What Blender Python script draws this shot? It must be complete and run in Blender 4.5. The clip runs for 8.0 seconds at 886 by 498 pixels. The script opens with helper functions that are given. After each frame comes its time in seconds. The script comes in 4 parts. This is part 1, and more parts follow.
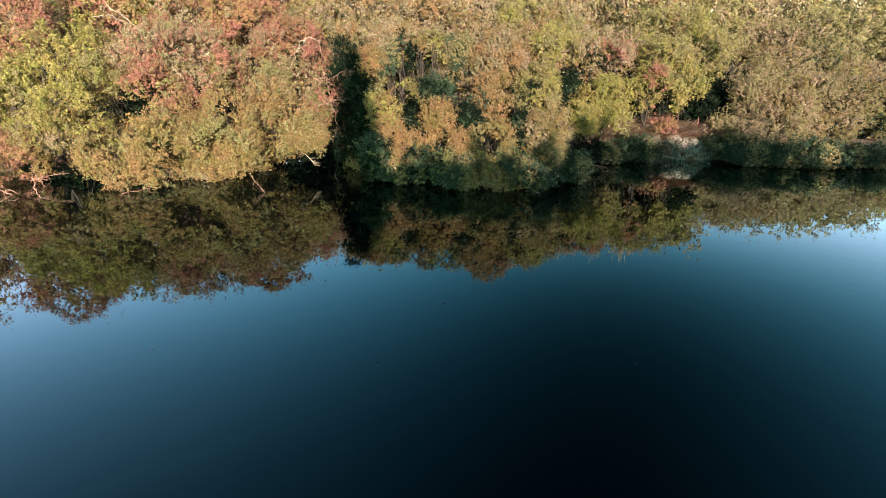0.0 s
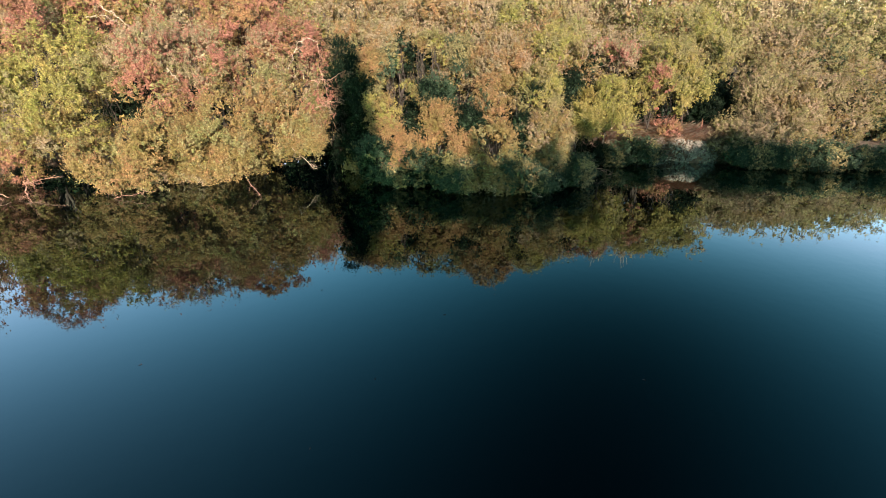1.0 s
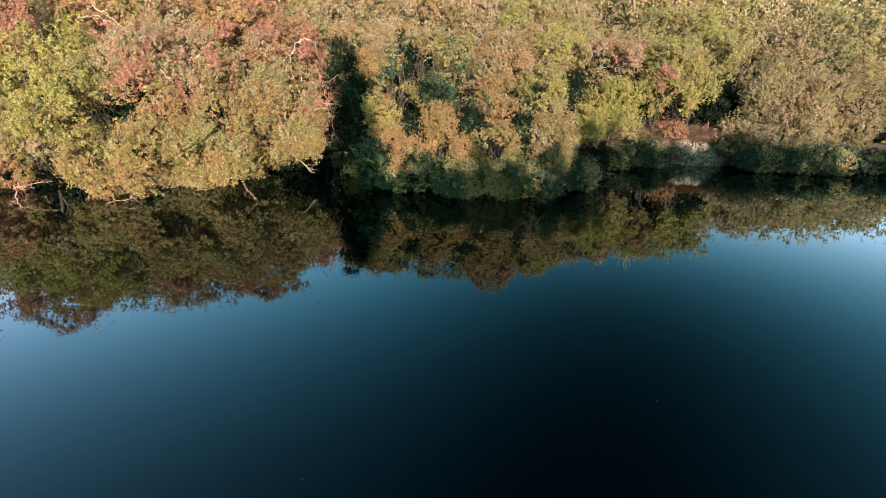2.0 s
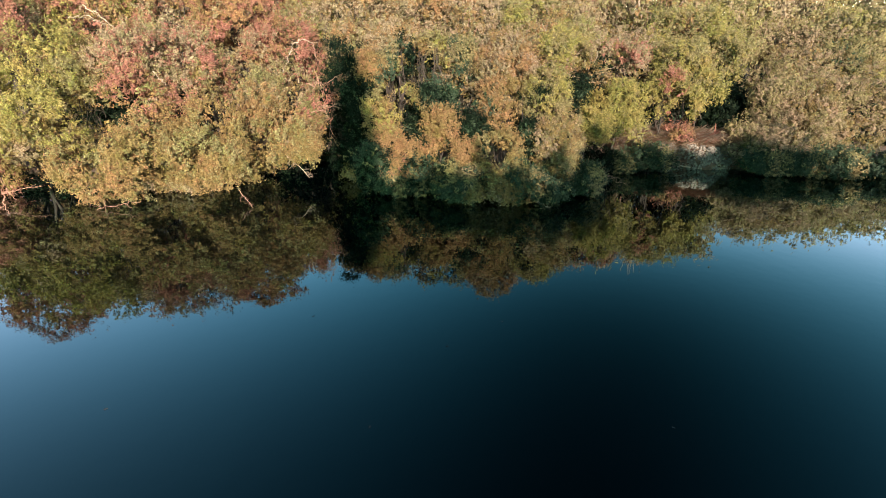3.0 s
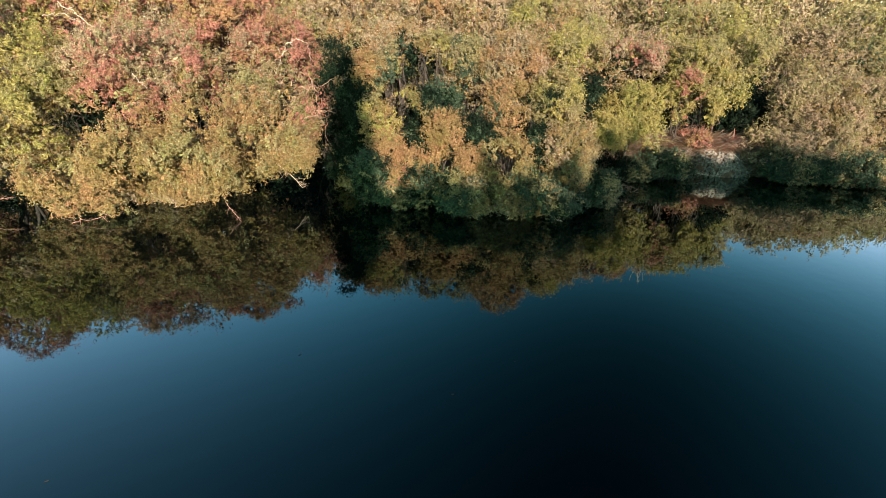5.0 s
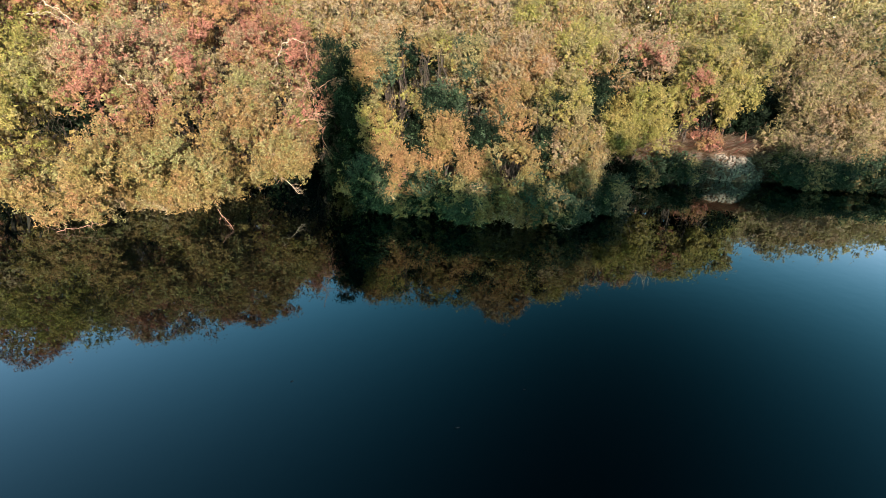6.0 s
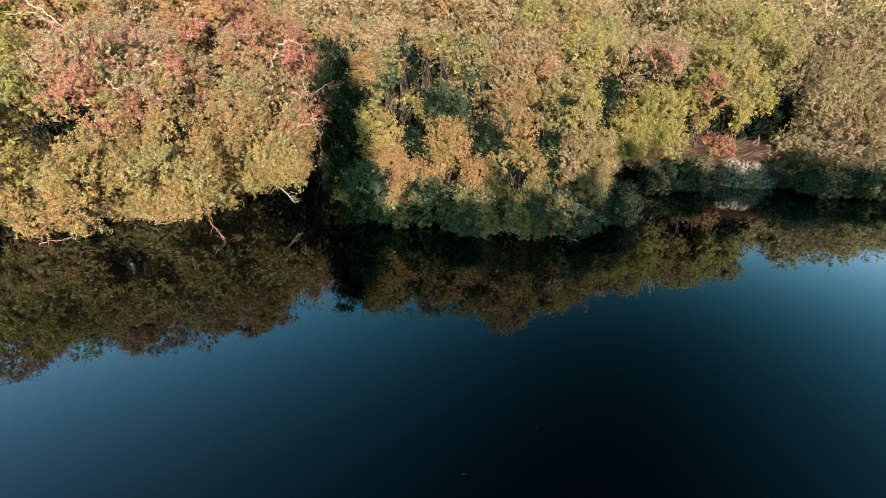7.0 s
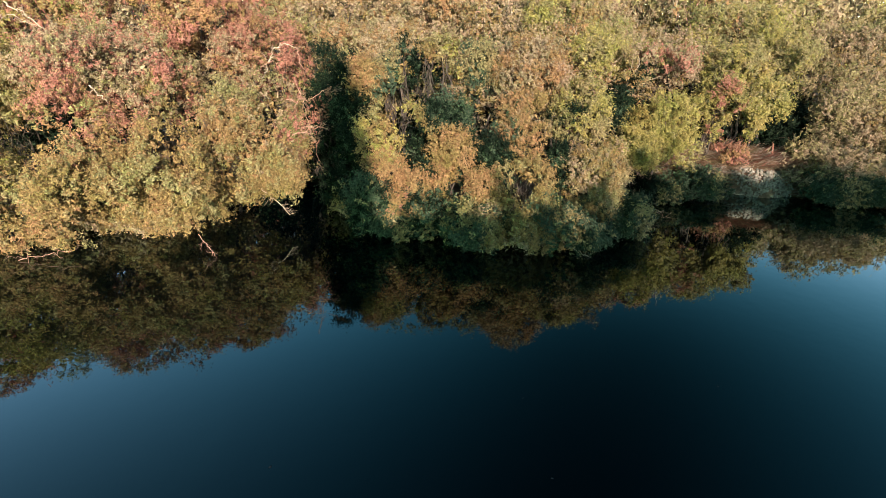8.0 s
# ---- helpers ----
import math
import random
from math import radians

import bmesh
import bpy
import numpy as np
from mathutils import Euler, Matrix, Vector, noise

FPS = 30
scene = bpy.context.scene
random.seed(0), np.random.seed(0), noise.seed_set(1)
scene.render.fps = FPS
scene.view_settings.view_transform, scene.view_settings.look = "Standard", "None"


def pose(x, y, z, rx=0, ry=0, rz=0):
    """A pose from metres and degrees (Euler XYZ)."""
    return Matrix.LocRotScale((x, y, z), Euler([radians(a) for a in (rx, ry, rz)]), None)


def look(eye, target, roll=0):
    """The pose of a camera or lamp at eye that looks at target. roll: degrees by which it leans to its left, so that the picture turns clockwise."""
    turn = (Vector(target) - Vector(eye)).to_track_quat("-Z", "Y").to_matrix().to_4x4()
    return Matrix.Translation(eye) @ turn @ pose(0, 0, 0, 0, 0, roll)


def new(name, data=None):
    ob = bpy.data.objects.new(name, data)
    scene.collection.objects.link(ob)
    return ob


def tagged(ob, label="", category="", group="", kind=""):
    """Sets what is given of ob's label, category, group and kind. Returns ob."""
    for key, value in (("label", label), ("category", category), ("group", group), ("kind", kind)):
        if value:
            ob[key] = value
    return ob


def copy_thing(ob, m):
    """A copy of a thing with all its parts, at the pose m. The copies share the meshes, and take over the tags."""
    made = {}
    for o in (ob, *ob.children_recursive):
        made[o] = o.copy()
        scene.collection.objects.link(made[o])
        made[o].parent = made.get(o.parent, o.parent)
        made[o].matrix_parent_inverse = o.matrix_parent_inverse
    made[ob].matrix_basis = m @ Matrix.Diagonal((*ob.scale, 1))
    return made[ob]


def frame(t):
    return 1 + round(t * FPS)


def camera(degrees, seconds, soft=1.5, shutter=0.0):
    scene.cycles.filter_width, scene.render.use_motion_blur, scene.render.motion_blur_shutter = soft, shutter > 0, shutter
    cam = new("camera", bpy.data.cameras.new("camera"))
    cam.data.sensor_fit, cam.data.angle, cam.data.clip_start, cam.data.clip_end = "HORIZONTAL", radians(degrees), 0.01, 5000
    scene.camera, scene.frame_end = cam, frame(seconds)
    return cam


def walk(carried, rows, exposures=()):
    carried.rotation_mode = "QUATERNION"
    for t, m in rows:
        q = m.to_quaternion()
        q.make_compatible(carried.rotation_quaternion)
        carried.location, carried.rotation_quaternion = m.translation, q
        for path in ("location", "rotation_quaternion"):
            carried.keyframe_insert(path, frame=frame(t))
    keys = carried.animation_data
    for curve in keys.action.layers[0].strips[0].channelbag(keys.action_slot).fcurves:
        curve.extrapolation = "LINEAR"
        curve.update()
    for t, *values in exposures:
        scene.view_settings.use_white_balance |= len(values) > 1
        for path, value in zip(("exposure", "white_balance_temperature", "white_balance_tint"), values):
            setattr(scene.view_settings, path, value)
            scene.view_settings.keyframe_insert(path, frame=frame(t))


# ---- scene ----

cam = camera(84.0, 8.0, soft=0.88)
ROWS = [
    (0.0, 0.000, 0.000, 7.000, 0.00, -23.39, -1.22),
    (0.5, -0.009, 0.264, 7.024, -0.02, -23.40, -1.23),
    (1.0, -0.023, 0.544, 7.047, -0.01, -23.41, -1.24),
    (1.5, -0.037, 0.859, 7.066, 0.02, -23.42, -1.24),
    (3.0, -0.081, 1.954, 7.105, 0.14, -23.43, -1.23),
    (3.5, -0.097, 2.363, 7.114, 0.19, -23.44, -1.23),
    (4.0, -0.116, 2.804, 7.119, 0.23, -23.47, -1.24),
    (4.5, -0.142, 3.272, 7.124, 0.27, -23.50, -1.25),
    (6.0, -0.261, 4.732, 7.155, 0.37, -23.62, -1.29),
    (6.5, -0.309, 5.250, 7.184, 0.41, -23.66, -1.30),
    (7.0, -0.359, 5.796, 7.230, 0.44, -23.69, -1.32),
    (7.5, -0.415, 6.358, 7.291, 0.46, -23.71, -1.34),
    (8.0, -0.475, 6.926, 7.362, 0.47, -23.71, -1.36),
]
walk(cam, [(t, pose(x, y, z, 90 + tilt, 0, turn) @ pose(0, 0, 0, 0, 0, -lean)) for t, x, y, z, turn, tilt, lean in ROWS], exposures=[(0.0, 1.92, 5700, 2), (8.0, 1.92, 5700, 2)])

# ---- light: a low, warm sun from behind and to the side, and a clear sky with painted gradients ----
SUN_ELEVATION, SUN_AZIMUTH = 17.0, 170.0
world = bpy.data.worlds.new("sky")
scene.world = world
world.use_nodes = True
sky = world.node_tree.nodes.new("ShaderNodeTexSky")
sky.sky_type, sky.sun_disc = "NISHITA", False
sky.sun_elevation, sky.sun_rotation = radians(SUN_ELEVATION), radians(SUN_AZIMUTH)
sky.air_density, sky.dust_density, sky.ozone_density = 1.3, 2.4, 1.3
background = world.node_tree.nodes["Background"]
background.inputs["Strength"].default_value = 0.071
# light painted into the sky to suit the water's reflection: darkest over one upright plane, paler to both sides and
# towards the horizon, mauve low down across from the sun
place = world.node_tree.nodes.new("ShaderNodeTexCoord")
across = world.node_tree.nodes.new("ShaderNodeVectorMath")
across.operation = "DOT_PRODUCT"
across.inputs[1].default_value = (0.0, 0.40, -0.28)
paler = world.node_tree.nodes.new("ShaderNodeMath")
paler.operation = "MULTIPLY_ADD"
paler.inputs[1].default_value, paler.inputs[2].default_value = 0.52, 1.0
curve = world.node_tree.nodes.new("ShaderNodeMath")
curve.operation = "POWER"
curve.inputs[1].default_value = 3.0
dome_paint = world.node_tree.nodes.new("ShaderNodeVectorMath")
dome_paint.operation = "SCALE"
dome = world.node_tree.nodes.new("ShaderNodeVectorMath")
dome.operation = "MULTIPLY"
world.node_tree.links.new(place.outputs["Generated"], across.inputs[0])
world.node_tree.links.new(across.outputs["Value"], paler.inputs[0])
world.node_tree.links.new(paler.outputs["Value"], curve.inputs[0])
# hand-set brightness: dark along this plane, brighter away from it
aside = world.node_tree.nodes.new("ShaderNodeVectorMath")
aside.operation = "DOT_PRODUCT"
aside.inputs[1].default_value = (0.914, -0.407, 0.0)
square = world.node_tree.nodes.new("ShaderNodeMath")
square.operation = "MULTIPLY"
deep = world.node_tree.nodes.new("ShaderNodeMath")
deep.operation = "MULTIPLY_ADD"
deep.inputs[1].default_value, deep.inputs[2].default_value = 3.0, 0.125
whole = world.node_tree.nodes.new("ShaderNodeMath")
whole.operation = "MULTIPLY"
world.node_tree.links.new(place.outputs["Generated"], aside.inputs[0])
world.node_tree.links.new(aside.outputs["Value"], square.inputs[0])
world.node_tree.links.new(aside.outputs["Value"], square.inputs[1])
# extra brightness painted in near the horizon
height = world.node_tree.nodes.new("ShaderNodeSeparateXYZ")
lowness = world.node_tree.nodes.new("ShaderNodeMath")
lowness.operation, lowness.use_clamp = "SUBTRACT", True
lowness.inputs[0].default_value = 1.0
horizon_falloff = world.node_tree.nodes.new("ShaderNodeMath")
horizon_falloff.operation = "POWER"
horizon_falloff.inputs[1].default_value = 8.0
pale_paint = world.node_tree.nodes.new("ShaderNodeMath")
pale_paint.operation = "MULTIPLY_ADD"
pale_paint.inputs[1].default_value = 4.6
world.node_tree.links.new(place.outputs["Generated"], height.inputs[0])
world.node_tree.links.new(height.outputs["Z"], lowness.inputs[1])
world.node_tree.links.new(lowness.outputs["Value"], horizon_falloff.inputs[0])
world.node_tree.links.new(horizon_falloff.outputs["Value"], pale_paint.inputs[0])
world.node_tree.links.new(square.outputs["Value"], pale_paint.inputs[2])
world.node_tree.links.new(pale_paint.outputs["Value"], deep.inputs[0])
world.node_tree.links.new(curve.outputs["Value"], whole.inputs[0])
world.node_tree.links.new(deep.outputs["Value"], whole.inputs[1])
world.node_tree.links.new(whole.outputs["Value"], dome_paint.inputs["Scale"])
# sky tint painted for the reflected colour: teal in the plane, neutral aside
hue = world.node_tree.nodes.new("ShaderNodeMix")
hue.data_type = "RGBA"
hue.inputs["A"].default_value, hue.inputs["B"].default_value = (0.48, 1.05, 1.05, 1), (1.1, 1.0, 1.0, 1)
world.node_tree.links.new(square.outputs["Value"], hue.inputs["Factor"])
# mauve painted low over the far side, to redden the reflection there
mauve_share = world.node_tree.nodes.new("ShaderNodeMath")
mauve_share.operation, mauve_share.use_clamp = "MULTIPLY", True
mauve_share.inputs[1].default_value = 16.0
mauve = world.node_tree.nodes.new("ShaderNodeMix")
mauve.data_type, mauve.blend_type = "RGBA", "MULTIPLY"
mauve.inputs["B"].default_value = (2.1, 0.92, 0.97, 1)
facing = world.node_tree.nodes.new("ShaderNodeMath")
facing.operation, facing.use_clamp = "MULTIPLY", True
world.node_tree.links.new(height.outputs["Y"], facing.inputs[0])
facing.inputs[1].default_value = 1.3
mauve_mask = world.node_tree.nodes.new("ShaderNodeMath")
mauve_mask.operation = "MULTIPLY"
world.node_tree.links.new(horizon_falloff.outputs["Value"], mauve_mask.inputs[0])
world.node_tree.links.new(facing.outputs["Value"], mauve_mask.inputs[1])
world.node_tree.links.new(mauve_mask.outputs["Value"], mauve_share.inputs[0])
world.node_tree.links.new(mauve_share.outputs["Value"], mauve.inputs["Factor"])
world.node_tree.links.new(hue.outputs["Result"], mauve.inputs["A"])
world.node_tree.links.new(mauve.outputs["Result"], dome_paint.inputs[0])
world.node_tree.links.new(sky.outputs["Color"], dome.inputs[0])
world.node_tree.links.new(dome_paint.outputs["Vector"], dome.inputs[1])
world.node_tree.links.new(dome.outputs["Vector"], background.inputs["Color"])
sun_data = bpy.data.lights.new("sun", "SUN")
sun_data.energy, sun_data.angle, sun_data.color = 5.0, radians(0.5), (1.0, 0.72, 0.53)
sun = new("sun", sun_data)
a, e = radians(SUN_AZIMUTH), radians(SUN_ELEVATION)
toward_sun = Vector((math.sin(a) * math.cos(e), math.cos(a) * math.cos(e), math.sin(e)))
sun.matrix_world = look(toward_sun * 200, (0, 0, 0))


# ---- materials ----
def material(name):
    m = bpy.data.materials.new(name)
    m.use_nodes = True
    return m, m.node_tree.nodes, m.node_tree.links, m.node_tree.nodes["Principled BSDF"]


def noise_node(nodes, links, scale, detail=4.0, coords="Object"):
    place = nodes.new("ShaderNodeTexCoord")
    tex = nodes.new("ShaderNodeTexNoise")
    tex.inputs["Scale"].default_value, tex.inputs["Detail"].default_value = scale, detail
    links.new(place.outputs[coords], tex.inputs["Vector"])
    return tex


def ramp(nodes, links, source, stops):
    r = nodes.new("ShaderNodeValToRGB")
    while len(r.color_ramp.elements) < len(stops):
        r.color_ramp.elements.new(0.5)
    for el, (at, colour) in zip(r.color_ramp.elements, stops):
        el.position, el.color = at, (*colour, 1)
    links.new(source, r.inputs["Fac"])
    return r


def blend(nodes, links, fac, one, two, mode="MIX"):
    mix = nodes.new("ShaderNodeMix")
    mix.data_type, mix.blend_type = "RGBA", mode
    for socket, value in ((mix.inputs["Factor"], fac), (mix.inputs["A"], one), (mix.inputs["B"], two)):
        if hasattr(value, "is_linked"):
            links.new(value, socket)
        else:
            socket.default_value = value
    return mix.outputs["Result"]


def leaf_material(name, low, mid, high, gloss=0.2):
    """Thin leaves: each one differs, whole sprays drift in colour, and light shines through a little."""
    m, nodes, links, bsdf = material(name)
    info = nodes.new("ShaderNodeNewGeometry")
    single = ramp(nodes, links, info.outputs["Random Per Island"], [(0.0, tuple(0.76 * v for v in low)), (0.5, tuple(0.96 * v for v in mid)), (0.86, tuple(0.96 * v for v in high)), (1.0, tuple(1.22 * v for v in high))])
    drift = noise_node(nodes, links, 0.9, 3.0)
    shade = ramp(nodes, links, drift.outputs["Fac"], [(0.32, (0.80, 0.90, 0.66)), (0.5, (0.98, 0.98, 0.92)), (0.68, (1.12, 1.0, 1.0))])
    colour = blend(nodes, links, 1.0, single.outputs["Color"], shade.outputs["Color"], "MULTIPLY")
    links.new(colour, bsdf.inputs["Base Color"])
    bsdf.inputs["Roughness"].default_value = 0.65
    bsdf.inputs["Specular IOR Level"].default_value = gloss
    thin = nodes.new("ShaderNodeBsdfTranslucent")
    links.new(colour, thin.inputs["Color"])
    both = nodes.new("ShaderNodeMixShader")
    both.inputs["Fac"].default_value = 0.34
    links.new(bsdf.outputs["BSDF"], both.inputs[1])
    links.new(thin.outputs["BSDF"], both.inputs[2])
    links.new(both.outputs["Shader"], nodes["Material Output"].inputs["Surface"])
    return m


LEAVES = {
    "olive": leaf_material("olive_leaf", (0.146, 0.126, 0.062), (0.192, 0.168, 0.083), (0.242, 0.212, 0.112)),
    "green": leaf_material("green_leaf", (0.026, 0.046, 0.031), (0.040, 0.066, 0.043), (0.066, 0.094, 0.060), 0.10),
    # evergreen leaf taken down to near black: shade painted into its colour
    "deep": leaf_material("shade_painted_evergreen_leaf", (0.0045, 0.0095, 0.0065), (0.0075, 0.0145, 0.0095), (0.015, 0.025, 0.015), 0.05),
    "lime": leaf_material("yellow_green_leaf", (0.156, 0.140, 0.042), (0.218, 0.194, 0.060), (0.268, 0.238, 0.086)),
    "gold": leaf_material("golden_leaf", (0.142, 0.100, 0.042), (0.190, 0.136, 0.056), (0.228, 0.168, 0.078)),
    "orange": leaf_material("orange_leaf", (0.170, 0.104, 0.052), (0.224, 0.140, 0.070), (0.262, 0.170, 0.090)),
    "red": leaf_material("red_leaf", (0.206, 0.094, 0.076), (0.270, 0.126, 0.100), (0.304, 0.156, 0.124)),
    "tan": leaf_material("dry_tan_leaf", (0.178, 0.136, 0.090), (0.236, 0.184, 0.124), (0.276, 0.220, 0.154)),
}


def bark_material(name, dark, light):
    m, nodes, links, bsdf = material(name)
    tex = noise_node(nodes, links, 9.0, 6.0)
    c = ramp(nodes, links, tex.outputs["Fac"], [(0.3, dark), (0.7, light)])
    links.new(c.outputs["Color"], bsdf.inputs["Base Color"])
    bsdf.inputs["Roughness"].default_value = 0.9
    bump = nodes.new("ShaderNodeBump")
    bump.inputs["Strength"].default_value, bump.inputs["Distance"].default_value = 0.6, 0.02
    links.new(tex.outputs["Fac"], bump.inputs["Height"])
    links.new(bump.outputs["Normal"], bsdf.inputs["Normal"])
    return m


BARK = bark_material("grey_brown_bark", (0.018, 0.014, 0.011), (0.06, 0.047, 0.038))
PALE = bark_material("bleached_bark", (0.20, 0.15, 0.115), (0.42, 0.34, 0.27))
TWIG = bark_material("dry_twig", (0.19, 0.10, 0.08), (0.40, 0.235, 0.18))


def water_material():
    """Still, deep water: a dark body under a mirror whose strength follows the angle of view."""
    m, nodes, links, bsdf = material("still_dark_water")
    bsdf.inputs["Base Color"].default_value = (0.0001, 0.0006, 0.0008, 1)
    bsdf.inputs["Specular IOR Level"].default_value = 0.0
    bsdf.inputs["Roughness"].default_value = 0.6
    fine = noise_node(nodes, links, 2.2, 2.0)
    broad = noise_node(nodes, links, 0.12, 2.0)
    amount = nodes.new("ShaderNodeMath")
    amount.operation = "MULTIPLY"
    links.new(fine.outputs["Fac"], amount.inputs[0])
    links.new(broad.outputs["Fac"], amount.inputs[1])
    bump = nodes.new("ShaderNodeBump")
    bump.inputs["Strength"].default_value, bump.inputs["Distance"].default_value = 0.2, 0.01
    links.new(amount.outputs["Value"], bump.inputs["Height"])
    mirror = nodes.new("ShaderNodeBsdfGlossy")
    mirror.inputs["Roughness"].default_value = 0.012
    mirror.inputs["Color"].default_value = (0.84, 1.0, 0.98, 1)
    links.new(bump.outputs["Normal"], mirror.inputs["Normal"])
    edge = nodes.new("ShaderNodeFresnel")
    edge.inputs["IOR"].default_value = 1.333
    less = nodes.new("ShaderNodeMath")
    less.operation, less.use_clamp = "MULTIPLY_ADD", True
    less.inputs[1].default_value, less.inputs[2].default_value = 2.0, -0.015
    links.new(edge.outputs["Fac"], less.inputs[0])
    both = nodes.new("ShaderNodeMixShader")
    links.new(less.outputs["Value"], both.inputs["Fac"])
    links.new(bsdf.outputs["BSDF"], both.inputs[1])
    links.new(mirror.outputs["BSDF"], both.inputs[2])
    links.new(both.outputs["Shader"], nodes["Material Output"].inputs["Surface"])
    return m


def soil_material():
    m, nodes, links, bsdf = material("bank_soil_and_litter")
    tex = noise_node(nodes, links, 3.0, 8.0)
    patches = noise_node(nodes, links, 0.35, 3.0)
    earth = ramp(nodes, links, tex.outputs["Fac"], [(0.3, (0.0341, 0.026, 0.0198)), (0.55, (0.0868, 0.0682, 0.0527)), (0.75, (0.167, 0.143, 0.118))])
    litter = ramp(nodes, links, tex.outputs["Fac"], [(0.35, (0.0558, 0.031, 0.0186)), (0.7, (0.149, 0.093, 0.0558))])
    links.new(blend(nodes, links, patches.outputs["Fac"], earth.outputs["Color"], litter.outputs["Color"]), bsdf.inputs["Base Color"])
    bsdf.inputs["Roughness"].default_value = 0.95
    bump = nodes.new("ShaderNodeBump")
    bump.inputs["Strength"].default_value, bump.inputs["Distance"].default_value = 0.8, 0.08
    links.new(tex.outputs["Fac"], bump.inputs["Height"])
    links.new(bump.outputs["Normal"], bsdf.inputs["Normal"])
    return m


WATER, SOIL, CLAY = water_material(), soil_material(), bark_material("pale_crumbled_clay", (0.08, 0.072, 0.062), (0.21, 0.192, 0.168))

# ---- ground and water ----
SHORE_X = [-1600, -45, -30, -20, -15.5, -13, -11, -9.5, -8.4, -7.4, -6.4, -4.5, -2, 0.4, 4.3, 6.2, 7.4, 8.6, 11, 14.6, 18, 21.3, 28, 40, 70, 1600]
SHORE_Y = [-60, 18, 22.0, 24.9, 24.9, 24.5, 25.2, 28.0, 30.4, 31.4, 31.4, 30.4, 26.6, 24.7, 24.5, 25.6, 27.6, 29.6, 31.2, 31.3, 31.0, 30.7, 31.4, 33, 36, 120]


def shore(x):
    return np.interp(x, SHORE_X, SHORE_Y)


def ground_height(x, y):
    """The bed of the river, the far bank with its terrace, and the near bank behind the camera."""
    x, y = np.asarray(x, float), np.asarray(y, float)
    inland = y - shore(x) - 0.9 + 0.7 * np.exp(-((x - 14.6) / 4.4) ** 6) - 0.35 * np.sin(x * 1.7) * np.cos(x * 0.6)
    steep = 0.35 + 1.35 * np.exp(-((x - 14.6) / 4.4) ** 6 - (inland / 8) ** 2)
    bank = -1.4 + (1.4 + steep) / (1 + np.exp(np.clip(-(inland - 0.25) * 4.0, -60, 60))) + 0.025 * np.clip(inland, 0, 120)
    near_bank = -1.4 + 3.0 / (1 + np.exp(np.clip((y + 12 + 0.35 * np.minimum(x + 12, 0)) * 1.2, -60, 60)))
    wave = 0.10 * np.sin(x * 0.9 + 1.3 * np.sin(y * 0.7)) * np.sin(y * 1.1)
    # hill added far behind the wood, so no sky shows through the crowns
    rise = 9.0 / (1 + np.exp(np.clip(-(y - 100) / 5, -60, 60)))
    return np.maximum(bank + rise, near_bank) + wave


def mesh_from(name, verts, faces, mats, slots=None, smooth=False):
    """A mesh from arrays: verts (n, 3), faces (m, 3 or 4)."""
    verts, faces = np.ascontiguousarray(verts, np.float32), np.ascontiguousarray(faces, np.int32)
    me = bpy.data.meshes.new(name)
    me.vertices.add(len(verts))
    me.vertices.foreach_set("co", verts.ravel())
    k = faces.shape[1]
    me.loops.add(faces.size)
    me.loops.foreach_set("vertex_index", faces.ravel())
    me.polygons.add(len(faces))
    me.polygons.foreach_set("loop_start", np.arange(0, faces.size, k, dtype=np.int32))
    if slots is not None:
        me.polygons.foreach_set("material_index", np.ascontiguousarray(slots, np.int32))
    if smooth:
        me.polygons.foreach_set("use_smooth", np.ones(len(faces), bool))
    for m in mats:
        me.materials.append(m)
    me.update(calc_edges=True)
    me.validate()
    return me


def grid_faces(nx, ny):
    i = np.arange(nx - 1)[None, :] + nx * np.arange(ny - 1)[:, None]
    i = i.ravel()
    return np.stack([i, i + 1, i + nx + 1, i + nx], 1)


def build_ground():
    xs = np.concatenate([np.geomspace(-1600, -46, 30), np.arange(-45, 9, 0.7), np.arange(9, 20, 0.14), np.arange(20, 60, 0.8), np.geomspace(61, 1600, 30)])
    ys = np.concatenate([-np.geomspace(1500, 22, 25), np.arange(-20, 16, 2.0), np.arange(17, 30, 0.4), np.arange(30, 34.5, 0.14), np.arange(34.6, 48, 0.8), np.geomspace(49, 1900, 40)])
    gx, gy = np.meshgrid(xs, ys)
    gz = ground_height(gx, gy)
    for j, i in zip(*np.where((gx > 8) & (gx < 21) & (gy > 29.5) & (gy < 36))):
        spot = Vector((gx[j, i], gy[j, i], gz[j, i]))
        crumble = noise.noise(spot * 1.6) * 0.16 + noise.noise(spot * 4.1) * 0.09
        gz[j, i] += crumble
        gy[j, i] += 1.3 * noise.noise(spot * 2.3 + Vector((7, 3, 1))) * 0.25
    verts = np.stack([gx, gy, gz], -1).reshape(-1, 3)
    ob = new("ground", mesh_from("ground", verts, grid_faces(len(xs), len(ys)), [SOIL], smooth=True))
    tagged(ob, "brown soil and leaf litter of the river banks", "ground", kind="structure")


def build_water():
    xs, ys = np.linspace(-1500, 1500, 31), np.linspace(-200, 200, 9)
    gx, gy = np.meshgrid(xs, ys)
    verts = np.stack([gx, gy, np.zeros_like(gx)], -1).reshape(-1, 3)
    ob = new("water", mesh_from("water", verts, grid_faces(len(xs), len(ys)), [WATER], smooth=True))
    tagged(ob, "still dark blue river water mirroring trees and sky", "water", kind="structure")


build_ground()
build_water()


# ---- trees ----
def unit(v):
    return v / np.maximum(np.linalg.norm(v, axis=-1, keepdims=True), 1e-9)


